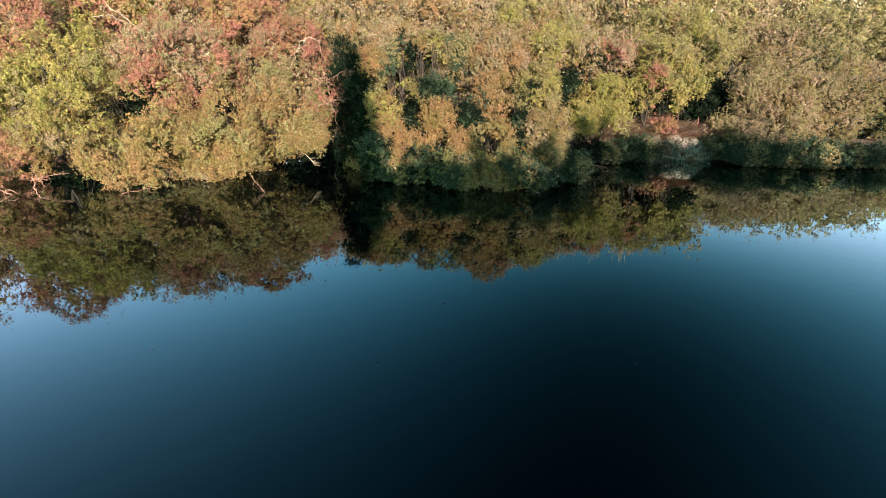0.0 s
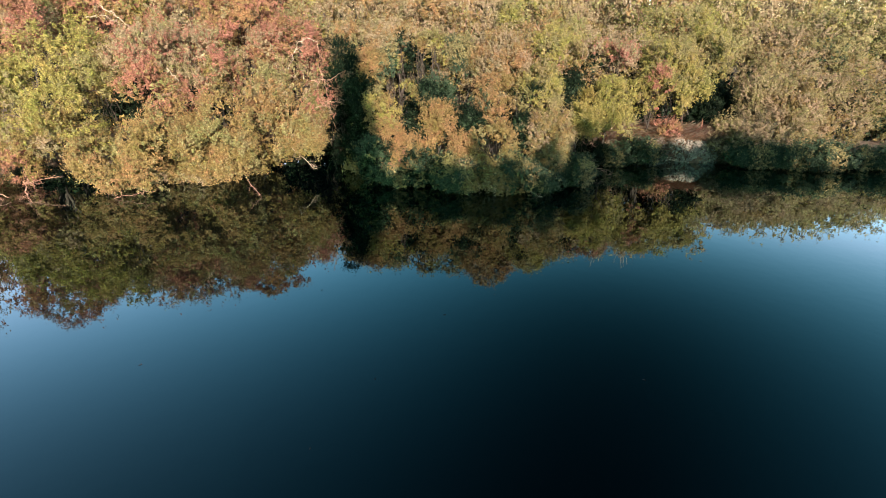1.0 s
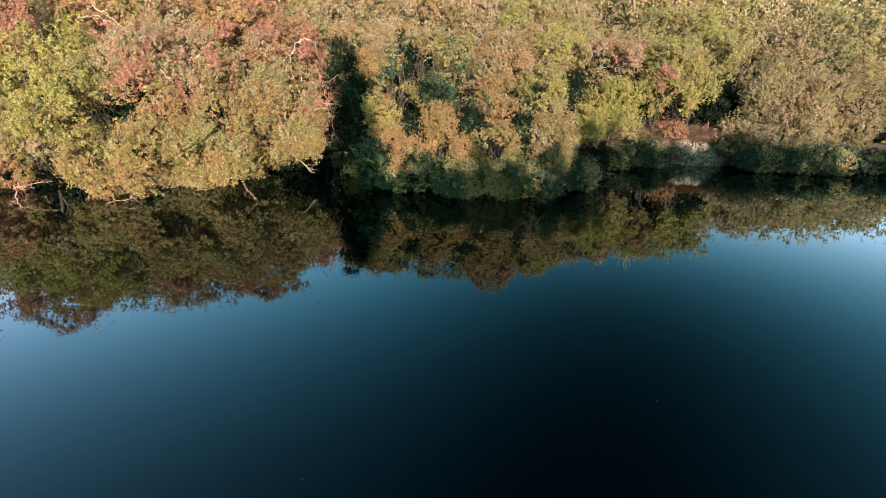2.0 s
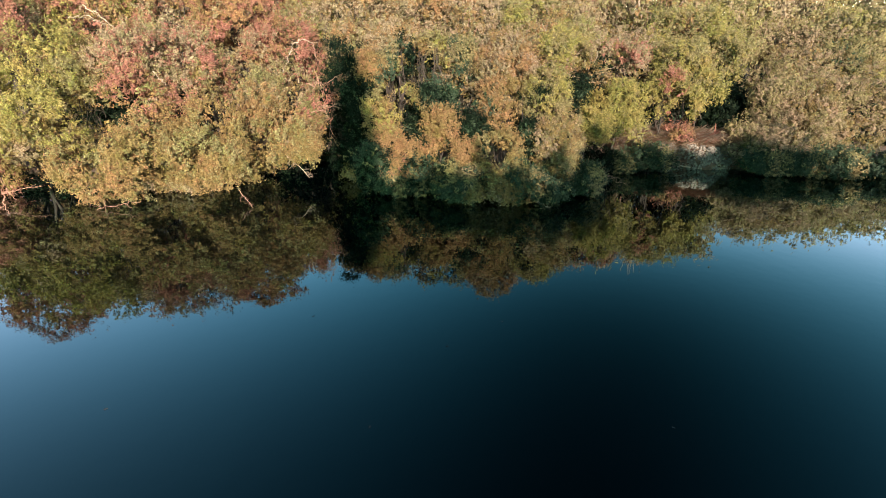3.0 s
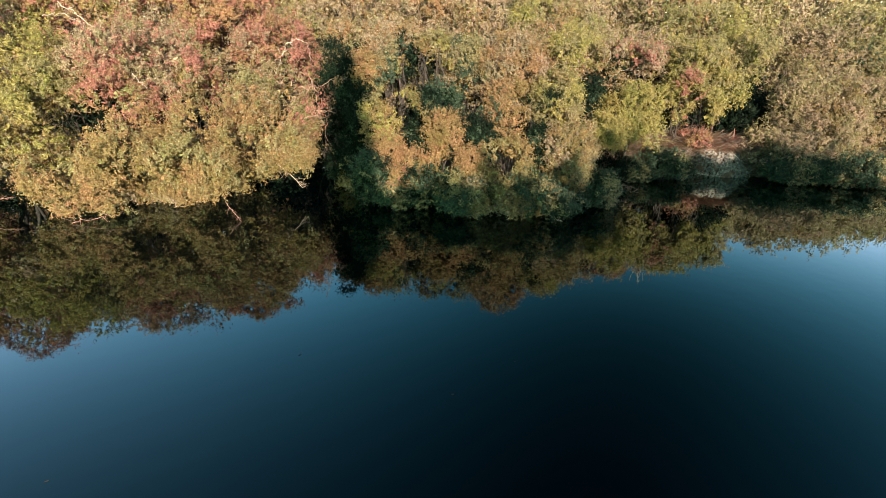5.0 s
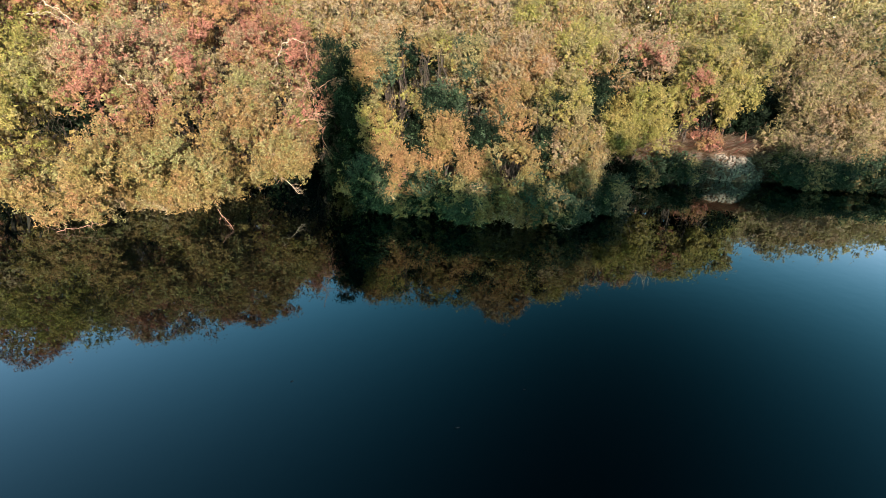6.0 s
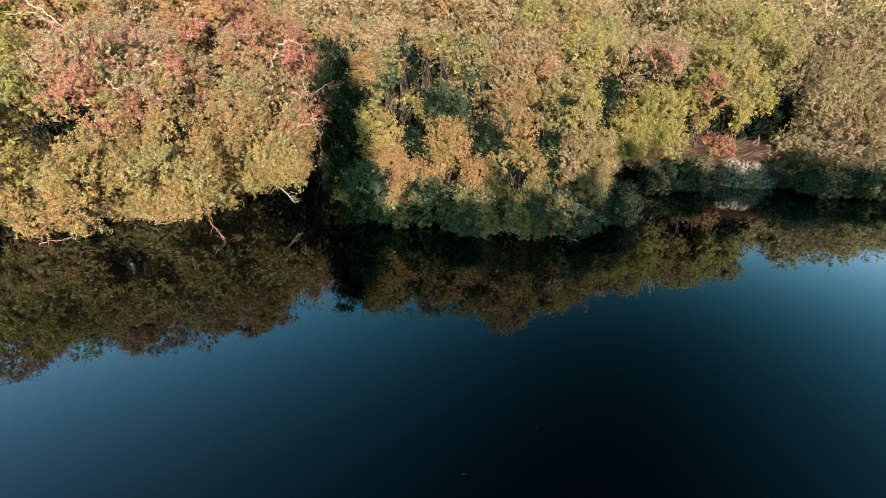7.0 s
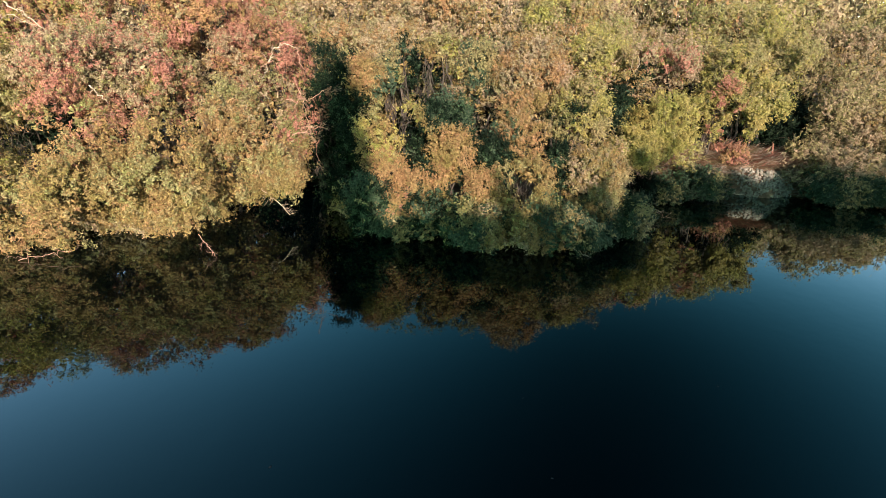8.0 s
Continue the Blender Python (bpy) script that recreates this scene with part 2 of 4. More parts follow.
def tubes(paths, sides=6):
    """Tapered tubes along polylines: each path is (points, radii)."""
    verts, faces, start = [], [], 0
    for pts, radii in paths:
        pts, radii = np.asarray(pts, float), np.asarray(radii, float)
        along = unit(np.gradient(pts, axis=0))
        ref = np.where(np.abs(along[:, 2:3]) > 0.9, [[1.0, 0, 0]], [[0, 0, 1.0]])
        u = unit(np.cross(along, ref))
        w = np.cross(along, u)
        ang = np.arange(sides) * 2 * math.pi / sides
        ring = pts[:, None] + radii[:, None, None] * (np.cos(ang)[None, :, None] * u[:, None] + np.sin(ang)[None, :, None] * w[:, None])
        n = len(pts)
        verts.append(ring.reshape(-1, 3))
        i, j = np.meshgrid(np.arange(n - 1), np.arange(sides), indexing="ij")
        i, j = i.ravel(), j.ravel()
        k = (j + 1) % sides
        faces.append(start + np.stack([i * sides + j, i * sides + k, (i + 1) * sides + k, (i + 1) * sides + j], 1))
        start += n * sides
    return np.concatenate(verts), np.concatenate(faces)


def crooked(rng, a, b, r0, r1, n=7, bend=0.12):
    a, b = np.asarray(a, float), np.asarray(b, float)
    t = np.linspace(0, 1, n)[:, None]
    pts = a + (b - a) * t
    size = np.linalg.norm(b - a)
    off = rng.normal(0, bend * size, (n, 3)) * np.sin(t * math.pi) * 0.5
    return pts + off, np.linspace(r0, r1, n)


def leaf_arrays(rng, base, way, length, slot, per, size):
    """Sprays of leaves: base (n, 3), way (n, 3), length (n); each leaf is one small blade."""
    n = len(base)
    base, way, length, slot = (np.repeat(v, per, axis=0) for v in (base, way, length, slot))
    m = n * per
    t = rng.random((m, 1)) ** 0.7
    p = base + way * length[:, None] * t + rng.normal(0, 0.17, (m, 3)) * length[:, None] * (0.5 + 0.5 * t)
    up = unit(way + rng.normal(0, 0.58, (m, 3)) + np.array([0, 0, 0.15]) + 0.55 * np.array(toward_sun))
    axis = unit(np.cross(up, rng.normal(0, 1, (m, 3))) + 0.3 * way)
    side = unit(np.cross(up, axis))
    big = 1.25 * size * rng.uniform(0.65, 1.35, (m, 1))
    wide = big * rng.uniform(0.16, 0.27, (m, 1))
    verts = np.stack([p - axis * big * 0.5 + side * wide, p + axis * big * 0.5 - up * big * 0.1, p - axis * big * 0.4 - side * wide], 1)
    keep = verts[:, :, 2].min(1) > 0.01
    return verts[keep], slot[keep]


def pick_slots(rng, mix, n):
    names = list(mix)
    weights = np.array([mix[k] for k in names], float)
    return rng.choice(len(names), n, p=weights / weights.sum()), [LEAVES[k] for k in names]


def crown_lobes(rng, r, low, high, lobe, count):
    """Lobes strewn over an egg-shaped crown round the z axis, each with its outward direction."""
    d = unit(rng.normal(0, 1, (count, 3)))
    mid, half = (low + high) / 2, max((high - low) / 2 - 0.5 * lobe, 0.3)
    swell = rng.uniform(0.55, 0.95, (count, 1))
    d[:, :2] *= np.where(d[:, 2:3] < 0, np.clip(1 - d[:, 2:3] ** 2, 0.05, 1) ** -0.33, 1)
    c = d * np.array([r, r, half]) * swell
    c[:, 2] += mid
    size = lobe * rng.uniform(0.55, 1.35, count)
    return c, size, unit(d + np.array([0, 0, 0.25]))


def part(name, me, parent, label=""):
    ob = new(name, me)
    ob.parent = parent
    if label:
        tagged(ob, label)
    return ob


def hollows(points, at):
    """A slow noise over the place: where it is low, the foliage stands open."""
    return np.array([noise.noise(Vector((p[0] + at[0], p[1] + at[1], 0.7 * p[2])) * 0.62) + 0.35 * noise.noise(Vector((p[0] + at[0], p[1] + at[1], p[2])) * 1.5) for p in points])


def make_tree(name, label, seed, r, low, high, mix, leaf=0.076, lobe=0.72, lobes=46, sprays=108, per=21, group="", foot=None, lean=(0.0, 0.0), bark=None, spray=0.30, seen_side=True, gaps=-0.16, twigs=0):
    """One tree about its own foot: a trunk, limbs to the lobes, and a crown of leaf sprays."""
    rng = np.random.default_rng(seed)
    root = new(name)
    root.empty_display_size = 0.2
    c, size, out = crown_lobes(rng, r, low, high, lobe, lobes)
    c[:, :2] += np.array(lean) * (c[:, 2:3] / max(high, 0.1))
    lobe_slot, mats = pick_slots(rng, mix, lobes)
    root_at = foot or (seed * 3.7, 0.0)
    # trunk and limbs
    base = np.array([0.0, 0.0, -0.3])
    if foot:
        back = max(0.5 + 0.5 * r, float(shore(foot[0])) + 1.6 - foot[1])
        base = np.array([0.0, back, float(ground_height(foot[0], foot[1] + back)) - 0.3])
    fork = np.array([lean[0] * 0.3, lean[1] * 0.3 + base[1] * 0.6, max(low * 0.6, high * 0.22) + 0.2])
    thick = 0.014 * high + 0.014 * r
    paths = [crooked(rng, base, fork, thick, thick * 0.75, 6, 0.06)]
    for k in range(4):
        ang = k * 1.57 + rng.uniform(-0.5, 0.5)
        tip = fork + np.array([math.cos(ang) * r * 0.45 + lean[0] * 0.4, math.sin(ang) * r * 0.45 + lean[1] * 0.4, (high - fork[2]) * rng.uniform(0.45, 0.8)])
        paths.append(crooked(rng, fork, tip, thick * 0.6, thick * 0.22, 7, 0.14))
        near = np.argsort(np.linalg.norm(c - tip, axis=1))[: max(3, lobes // 9)]
        for j in near:
            paths.append(crooked(rng, tip if rng.random() < 0.5 else (tip + fork) / 2, c[j], thick * 0.2, 0.012, 6, 0.16))
    part("trunk", mesh_from("trunk", *tubes(paths, 4), [bark or BARK], smooth=True), root)
    if twigs:
        at = rng.choice(np.argsort(c[:, 2])[lobes // 3:], twigs)
        way = unit(0.5 * out[at] + 0.45 * rng.normal(0, 1, (twigs, 3)) + np.array([0, 0, 0.9]))
        bare = [crooked(rng, c[j], c[j] + w * (size[j] + rng.uniform(0.35, 1.0)), 0.022, 0.009, 5, 0.1) for j, w in zip(at, way)]
        part("twigs", mesh_from("twigs", *tubes(bare, 3), [PALE], smooth=True), root, "bare grey-tan twigs")
    # sprays over the outer side of each lobe, none inside a neighbour
    n = lobes * sprays
    which = np.repeat(np.arange(lobes), sprays)
    d = unit(rng.normal(0, 1, (n, 3)) + 0.75 * out[which])
    start = c[which] + d * size[which][:, None] * rng.uniform(0.62, 1.06, (n, 1)) * np.array([1, 1, 0.9])
    way = unit(d + 0.35 * rng.normal(0, 1, (n, 3)) + np.array([0, 0, 0.5]))
    apart = np.linalg.norm(start[:, None] - c[None], axis=2) / size[None]
    apart[np.arange(n), which] = 9.0
    keep = (apart.min(1) > 0.72) & (hollows(start, root_at) > gaps)
    if seen_side:
        keep &= (d[:, 1] < 0.2) | (rng.random(n) < 0.3)
    which, start, way = which[keep], start[keep], way[keep]
    n = len(which)
    own, _ = pick_slots(rng, mix, n)
    slot = np.where(rng.random(n) < 0.62, lobe_slot[which], own)
    # inner leaves close the heart of each lobe
    m = lobes * 8
    heart = np.repeat(np.arange(lobes), 8)
    inner = c[heart] + unit(rng.normal(0, 1, (m, 3))) * size[heart][:, None] * rng.uniform(0.15, 0.7, (m, 1))
    inner = inner + np.array([0, 0.2 if foot else 0.0, 0])
    whole = hollows(inner, root_at) > gaps
    heart, inner = heart[whole], inner[whole]
    m = len(heart)
    outer_mesh = leaf_arrays(rng, start, way, spray * (0.55 + 1.35 * rng.random(n) ** 2), slot, per, leaf)
    inner_mesh = leaf_arrays(rng, inner, unit(rng.normal(0, 1, (m, 3))), np.full(m, 0.3), lobe_slot[heart], 6, 0.12 + 0.6 * leaf)
    verts, slots = (np.concatenate(v) for v in zip(outer_mesh, inner_mesh))
    crown = mesh_from("crown", verts.reshape(-1, 3), np.arange(len(verts) * 3).reshape(-1, 3), mats, slots=slots)
    tagged(part("crown", crown, root), kind="stuff")
    return tagged(root, label, "tree", group)


def plant(x, y, label, seed, r, low, high, mix, lobes, back, **kw):
    """Make a tree of the far bank and set it at (x, y); its top stands back from the water."""
    ob = make_tree("tree", label, seed, r, low, high, mix, lobes=lobes, group="trees along the far bank", lean=(0.0, back), foot=(x, y), **kw)
    ob.location = (x, y, 0.0)
    return ob


# x, y, label, seed, radius, lowest and highest leaf above the water, colours, lobes, lean inland
plant(-20.5, 22.6, "low bushy orange-pink tree over the water with golden sprays", 101, 1.5, 0.05, 2.9, {"orange": 3, "red": 3, "gold": 1}, 26, 0.0)
plant(-24.3, 24.5, "bushy orange-leaved tree over the water with golden sprays", 102, 2.12, 0.05, 5.70, {"orange": 3, "gold": 1, "red": 1}, 50, 0.0)
plant(-22.1, 26.5, "tall red-leaved tree on the bank with orange-leaved sprays", 103, 1.98, 5.23, 9.65, {"red": 3, "orange": 1, "tan": 1}, 41, 0.0)
plant(-18.7, 25.0, "tall yellow-green tree on the bank with olive-green sprays", 104, 2.31, 3.71, 7.37, {"lime": 4, "olive": 2, "gold": 1}, 50, 0.6)
plant(-20.4, 24.0, "bushy yellow-green tree on the bank with tan-brown sprays", 105, 1.9, 1.98, 5.54, {"olive": 1, "tan": 1, "lime": 3}, 36, 0.0)
lime_tree = plant(-16.8, 23.8, "bushy yellow-green tree on the bank with olive-green sprays", 106, 1.52, 1.78, 5.13, {"lime": 3, "olive": 2, "gold": 1}, 23, 0.0)
plant(-18.9, 23.6, "bushy tan-brown tree on the bank with golden sprays", 107, 1.54, 1.53, 3.60, {"tan": 2, "gold": 2, "lime": 1}, 21, 0.0)
plant(-15.5, 23.6, "low bushy olive-green tree over the water with golden sprays", 108, 1.75, 0.05, 3.0, {"olive": 2, "gold": 2, "orange": 1.5}, 34, 0.0)
rust_tree = plant(-14.0, 24.6, "bushy red-leaved tree on the bank with orange-leaved sprays", 109, 1.30, 2.16, 5.63, {"red": 3, "orange": 2, "olive": 1}, 18, 0.0)
back_red_tree = plant(-14.7, 26.0, "tall red-leaved tree on the bank with tan-brown sprays", 110, 1.59, 4.61, 7.34, {"red": 2, "tan": 2, "olive": 1}, 24, 0.5)
plant(-12.7, 23.7, "low bushy olive-green tree over the water with golden sprays", 111, 1.82, 0.05, 3.59, {"olive": 2, "gold": 3, "orange": 2}, 33, 0.0)
plant(-10.4, 24.5, "bushy olive-green tree over the water with golden sprays", 112, 2.13, 0.05, 4.31, {"olive": 2, "gold": 3, "orange": 2}, 45, 0.0)
inlet_tree = plant(-8.4, 25.8, "bushy olive-green tree on the bank with tan-brown sprays", 113, 1.71, 0.84, 5.61, {"olive": 2, "tan": 2, "orange": 1.5, "gold": 1}, 32, 1.5)
plant(-7.3, 26.6, "low bushy golden tree on the bank with olive-green sprays", 114, 0.86, 0.93, 3.30, {"gold": 3, "olive": 1}, 12, 0.0)
plant(-12.1, 26.2, "tall tan-brown tree on the bank with red-leaved sprays", 115, 1.89, 3.63, 7.14, {"tan": 2, "red": 3, "olive": 1}, 35, 0.1)
plant(-10.1, 26.2, "bushy olive-green tree on the bank with tan-brown sprays", 116, 1.65, 2.55, 6.16, {"olive": 2, "tan": 2, "orange": 1.5, "gold": 1}, 27, 0.0)
plant(-14.7, 30.8, "tall red-leaved tree on the bank with orange-leaved sprays", 117, 2.17, 5.43, 9.50, {"red": 3, "orange": 2, "olive": 1}, 46, 0.6, leaf=0.088, sprays=92, per=18)
plant(-19.9, 31.7, "tall olive-green tree on the bank with yellow-green sprays", 118, 2.53, 6.20, 9.77, {"olive": 2, "lime": 2, "red": 1}, 57, 0.6, leaf=0.088, sprays=92, per=18)
red_tree = plant(-9.6, 31.8, "tall red-leaved tree behind the inlet with bleached limbs", 119, 2.1, 3.3, 8.2, {"red": 6, "orange": 1, "tan": 1}, 45, 0.0)
plant(-22.0, 28.5, "tall olive-green tree on the bank with tan-brown sprays", 120, 1.70, 6.18, 9.11, {"olive": 2, "tan": 2, "red": 1}, 27, 0.0)
plant(-12.1, 31.5, "tall red-leaved tree on the bank with orange-leaved sprays", 121, 1.88, 6.03, 10.18, {"red": 3, "orange": 2}, 36, 0.6, leaf=0.088, sprays=92, per=18)
# dark trees of the inlet, with its shade painted into the leaf colour
plant(-5.7, 29.6, "tall shade-darkened evergreen tree on the bank", 300, 0.89, 3.26, 6.77, {"deep": 6}, 54, 0.0, lobe=0.50, sprays=73)
plant(-4.8, 27.6, "bushy shade-darkened evergreen tree over the water with dark green sprays", 301, 1.08, 0.05, 4.44, {"deep": 6, "green": 1, "olive": 0.5}, 53, 0.0, lobe=0.62, sprays=98)
plant(-4.9, 28.6, "slender near-black painted-shade tree on the bank with dark green sprays", 302, 0.52, 3.42, 5.55, {"deep": 5, "green": 0.5}, 19, 0.0, lobe=0.50, sprays=73)
plant(-4.1, 28.6, "slender golden tree on the bank with orange-leaved sprays", 303, 0.37, 4.75, 6.40, {"gold": 3, "orange": 2}, 20, 0.0, lobe=0.36, sprays=46)
plant(-5.5, 32.6, "tall tan-brown tree on the bank with orange-leaved sprays", 304, 0.90, 6.08, 7.74, {"tan": 2, "orange": 2, "olive": 1}, 16, 0.0, lobe=0.62, sprays=98, leaf=0.09, per=16)
plant(-3.5, 32.2, "tall orange-leaved tree on the bank with tan-brown sprays", 305, 0.89, 5.84, 7.65, {"orange": 2, "tan": 2, "gold": 1}, 18, 0.0, lobe=0.62, sprays=98, leaf=0.09, per=16)
plant(-3.2, 28.8, "slender dark green tree on the bank with olive-green sprays", 306, 0.48, 4.75, 6.37, {"green": 2, "olive": 2}, 26, 0.0, lobe=0.36, sprays=46)
plant(-2.6, 26.6, "bushy golden tree on the bank with olive-green sprays", 307, 0.96, 2.44, 5.22, {"gold": 3, "olive": 3, "lime": 1}, 30, 0.0, lobe=0.62, sprays=98)
plant(-2.9, 25.6, "low bushy orange-leaved tree on the bank with golden sprays", 308, 0.36, 2.16, 3.25, {"orange": 3, "gold": 2}, 13, 0.0, lobe=0.36, sprays=46)
plant(-1.9, 25.3, "low bushy golden tree on the bank with orange-leaved sprays", 309, 0.31, 0.65, 2.61, {"gold": 2, "orange": 3}, 20, 0.0, lobe=0.36, sprays=46)
plant(-2.4, 24.9, "low bushy orange-leaved tree on the bank with red-leaved sprays", 310, 0.36, 0.76, 1.58, {"orange": 3, "red": 1}, 9, 0.0, lobe=0.36, sprays=46)
plant(-2.6, 29.6, "slender golden tree on the bank with yellow-green sprays", 311, 0.25, 5.57, 7.15, {"gold": 3, "lime": 1}, 13, 0.0, lobe=0.36, sprays=46)
plant(-1.5, 29.4, "slender golden tree on the bank with orange-leaved sprays", 312, 0.25, 5.82, 6.70, {"gold": 3, "orange": 1}, 8, 0.0, lobe=0.36, sprays=46)
# near-black crown that paints the dark gap behind the golden ones
plant(-2.0, 31.6, "tall near-black painted-shade tree on the bank with dark green sprays", 313, 0.77, 4.82, 7.17, {"deep": 4, "green": 1}, 31, 0.0, lobe=0.50, sprays=73, leaf=0.09, per=16)
plant(-0.7, 29.6, "slender yellow-green tree on the bank with olive-green sprays", 314, 0.53, 4.79, 7.32, {"lime": 2, "olive": 3, "gold": 1}, 23, 0.0, lobe=0.50, sprays=73)
plant(-0.5, 28.2, "tall dark green tree on the bank with dark evergreen sprays", 315, 0.75, 3.44, 4.92, {"green": 3, "deep": 2}, 19, 0.0, lobe=0.50, sprays=73)
plant(-0.4, 25.7, "slender orange-leaved tree on the bank with golden sprays", 316, 0.54, 1.50, 4.11, {"orange": 4, "gold": 3}, 47, 0.0, lobe=0.36, sprays=46)
plant(0.7, 29.8, "tall dark green tree on the bank with olive-green sprays", 317, 0.61, 4.80, 7.00, {"green": 2, "olive": 3}, 23, 0.0, lobe=0.50, sprays=73)
plant(0.8, 25.2, "low bushy golden tree on the bank with orange-leaved sprays", 318, 0.25, 1.28, 2.69, {"gold": 2, "orange": 3}, 11, 0.0, lobe=0.36, sprays=46)
plant(2.9, 29.0, "tall orange-leaved tree on the bank with tan-brown sprays", 319, 1.33, 4.78, 7.26, {"orange": 3, "tan": 3, "gold": 1}, 37, 0.0, lobe=0.62, sprays=98)
plant(2.4, 27.0, "bushy orange-leaved tree on the bank with golden sprays", 320, 0.67, 2.14, 5.41, {"orange": 4, "gold": 2, "tan": 1}, 38, 0.0, lobe=0.50, sprays=73)
plant(2.5, 25.4, "low bushy golden tree on the bank with olive-green sprays", 321, 0.75, 1.22, 2.95, {"gold": 3, "olive": 2}, 22, 0.0, lobe=0.50, sprays=73)
plant(4.1, 34.5, "slender yellow-green tree behind the bank with olive-green sprays", 322, 0.55, 7.24, 8.57, {"lime": 3, "olive": 2}, 12, 0.0, lobe=0.50, sprays=73, leaf=0.09, per=16)
plant(6.0, 31.5, "tall yellow-green tree on the bank with olive-green sprays", 323, 1.20, 5.29, 7.46, {"lime": 3, "olive": 3}, 29, 0.0, lobe=0.62, sprays=98, leaf=0.09, per=16)
plant(5.0, 28.4, "bushy yellow-green tree on the bank with olive-green sprays", 324, 0.92, 2.77, 5.63, {"lime": 2, "olive": 4}, 29, 0.0, lobe=0.62, sprays=98)
plant(5.2, 25.8, "bushy olive-green tree on the bank with tan-brown sprays", 325, 0.78, 0.74, 3.91, {"olive": 3, "tan": 2, "gold": 2}, 43, 0.0, lobe=0.50, sprays=73)
# near-black column as the shade of a slot
plant(7.1, 30.8, "slender near-black painted-shade tree on the bank with dark green sprays", 326, 0.41, 3.22, 5.44, {"deep": 5, "green": 1}, 31, 0.0, lobe=0.36, sprays=46, leaf=0.09, per=16)
plant(7.5, 28.6, "bushy yellow-green tree on the bank with olive-green sprays", 327, 0.88, 1.92, 3.68, {"lime": 4, "olive": 1}, 27, 0.0, lobe=0.50, sprays=73)
plant(9.8, 30.6, "bushy yellow-green tree on the bank with olive-green sprays", 328, 1.88, 1.87, 5.28, {"lime": 5, "olive": 1}, 60, 0.0, lobe=0.62, sprays=98)
plant(9.6, 33.2, "tall tan-brown tree behind the bank with red-leaved sprays", 329, 1.57, 5.56, 6.75, {"tan": 3, "red": 2, "olive": 1}, 21, 0.0, lobe=0.62, sprays=98, leaf=0.09, per=16)
plant(8.8, 32.2, "tall near-black painted-shade tree on the bank with dark green sprays", 330, 0.73, 5.06, 5.87, {"deep": 4, "green": 1}, 10, 0.0, lobe=0.50, sprays=73, leaf=0.09, per=16)
plant(12.8, 31.8, "slender red-leaved tree on the bank with orange-leaved sprays", 331, 0.37, 2.98, 5.43, {"red": 3, "orange": 2}, 30, 0.0, lobe=0.36, sprays=46, leaf=0.09, per=16)
plant(13.8, 32.0, "bushy yellow-green tree on the bank with olive-green sprays", 332, 0.61, 2.97, 4.84, {"lime": 4, "olive": 1}, 19, 0.0, lobe=0.50, sprays=73, leaf=0.09, per=16)
plant(15.1, 32.4, "tall yellow-green tree on the bank with olive-green sprays", 333, 0.68, 3.45, 5.32, {"lime": 4, "olive": 1}, 22, 0.0, lobe=0.50, sprays=73, leaf=0.09, per=16)
# from here, near-black fillers paint shade into gaps of the bank
plant(0.9, 27.4, "slender near-black painted-shade tree on the bank", 334, 0.25, 2.02, 3.51, {"deep": 4}, 12, 0.0, lobe=0.36, sprays=46)
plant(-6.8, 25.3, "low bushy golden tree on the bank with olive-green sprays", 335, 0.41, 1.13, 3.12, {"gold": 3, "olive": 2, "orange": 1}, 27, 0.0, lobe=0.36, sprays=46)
plant(-1.3, 26.0, "low bushy near-black painted-shade tree on the bank with dark green sprays", 336, 0.25, 0.64, 2.96, {"deep": 3, "green": 1}, 19, 0.0, lobe=0.36, sprays=46)
plant(0.4, 26.1, "slender near-black painted-shade tree on the bank with dark green sprays", 337, 0.25, 1.12, 3.82, {"deep": 4, "green": 1}, 22, 0.0, lobe=0.36, sprays=46)
# near-black shrub painting the dark cavity at the water
plant(8.7, 30.3, "low bushy near-black painted-shade tree on the bank", 338, 0.83, 0.05, 1.49, {"deep": 5}, 20, 0.0, lobe=0.50, sprays=73)
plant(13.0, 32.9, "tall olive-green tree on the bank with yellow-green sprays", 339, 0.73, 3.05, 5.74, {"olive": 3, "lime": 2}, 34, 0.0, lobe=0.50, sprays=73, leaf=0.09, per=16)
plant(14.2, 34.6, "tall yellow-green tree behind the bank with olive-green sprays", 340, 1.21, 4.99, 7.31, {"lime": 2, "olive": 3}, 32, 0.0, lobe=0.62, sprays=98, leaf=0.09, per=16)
# near-black filler over the lit soil at the head of the inlet
plant(-7.3, 30.8, "low bushy near-black painted-shade tree on the bank", 341, 0.88, 0.22, 1.86, {"deep": 5}, 25, 0.0, lobe=0.50, sprays=73, leaf=0.09, per=16)
plant(-2.0, 27.9, "slender near-black painted-shade tree on the bank with dark green sprays", 342, 0.52, 1.68, 3.79, {"deep": 4, "green": 1}, 19, 0.0, lobe=0.50, sprays=73)
plant(3.9, 26.2, "slender near-black painted-shade tree on the bank with dark green sprays", 343, 0.25, 0.59, 3.49, {"deep": 4, "green": 1}, 24, 0.0, lobe=0.36, sprays=46)
plant(1.3, 26.0, "slender near-black painted-shade tree on the bank with dark green sprays", 344, 0.25, 1.08, 3.98, {"deep": 4, "green": 1}, 24, 0.0, lobe=0.36, sprays=46)
plant(-16.7, 26.6, "bushy near-black painted-shade tree on the bank with dark green sprays", 345, 0.57, 2.39, 4.00, {"deep": 4, "green": 2}, 16, 0.0, lobe=0.50, sprays=73)
plant(-3.5, 24.9, "low bushy shade-darkened tree over the water with dark green sprays", 346, 0.54, 0.24, 2.40, {"deep": 3, "green": 3, "olive": 0.6}, 39, 0.0, lobe=0.36, sprays=46)
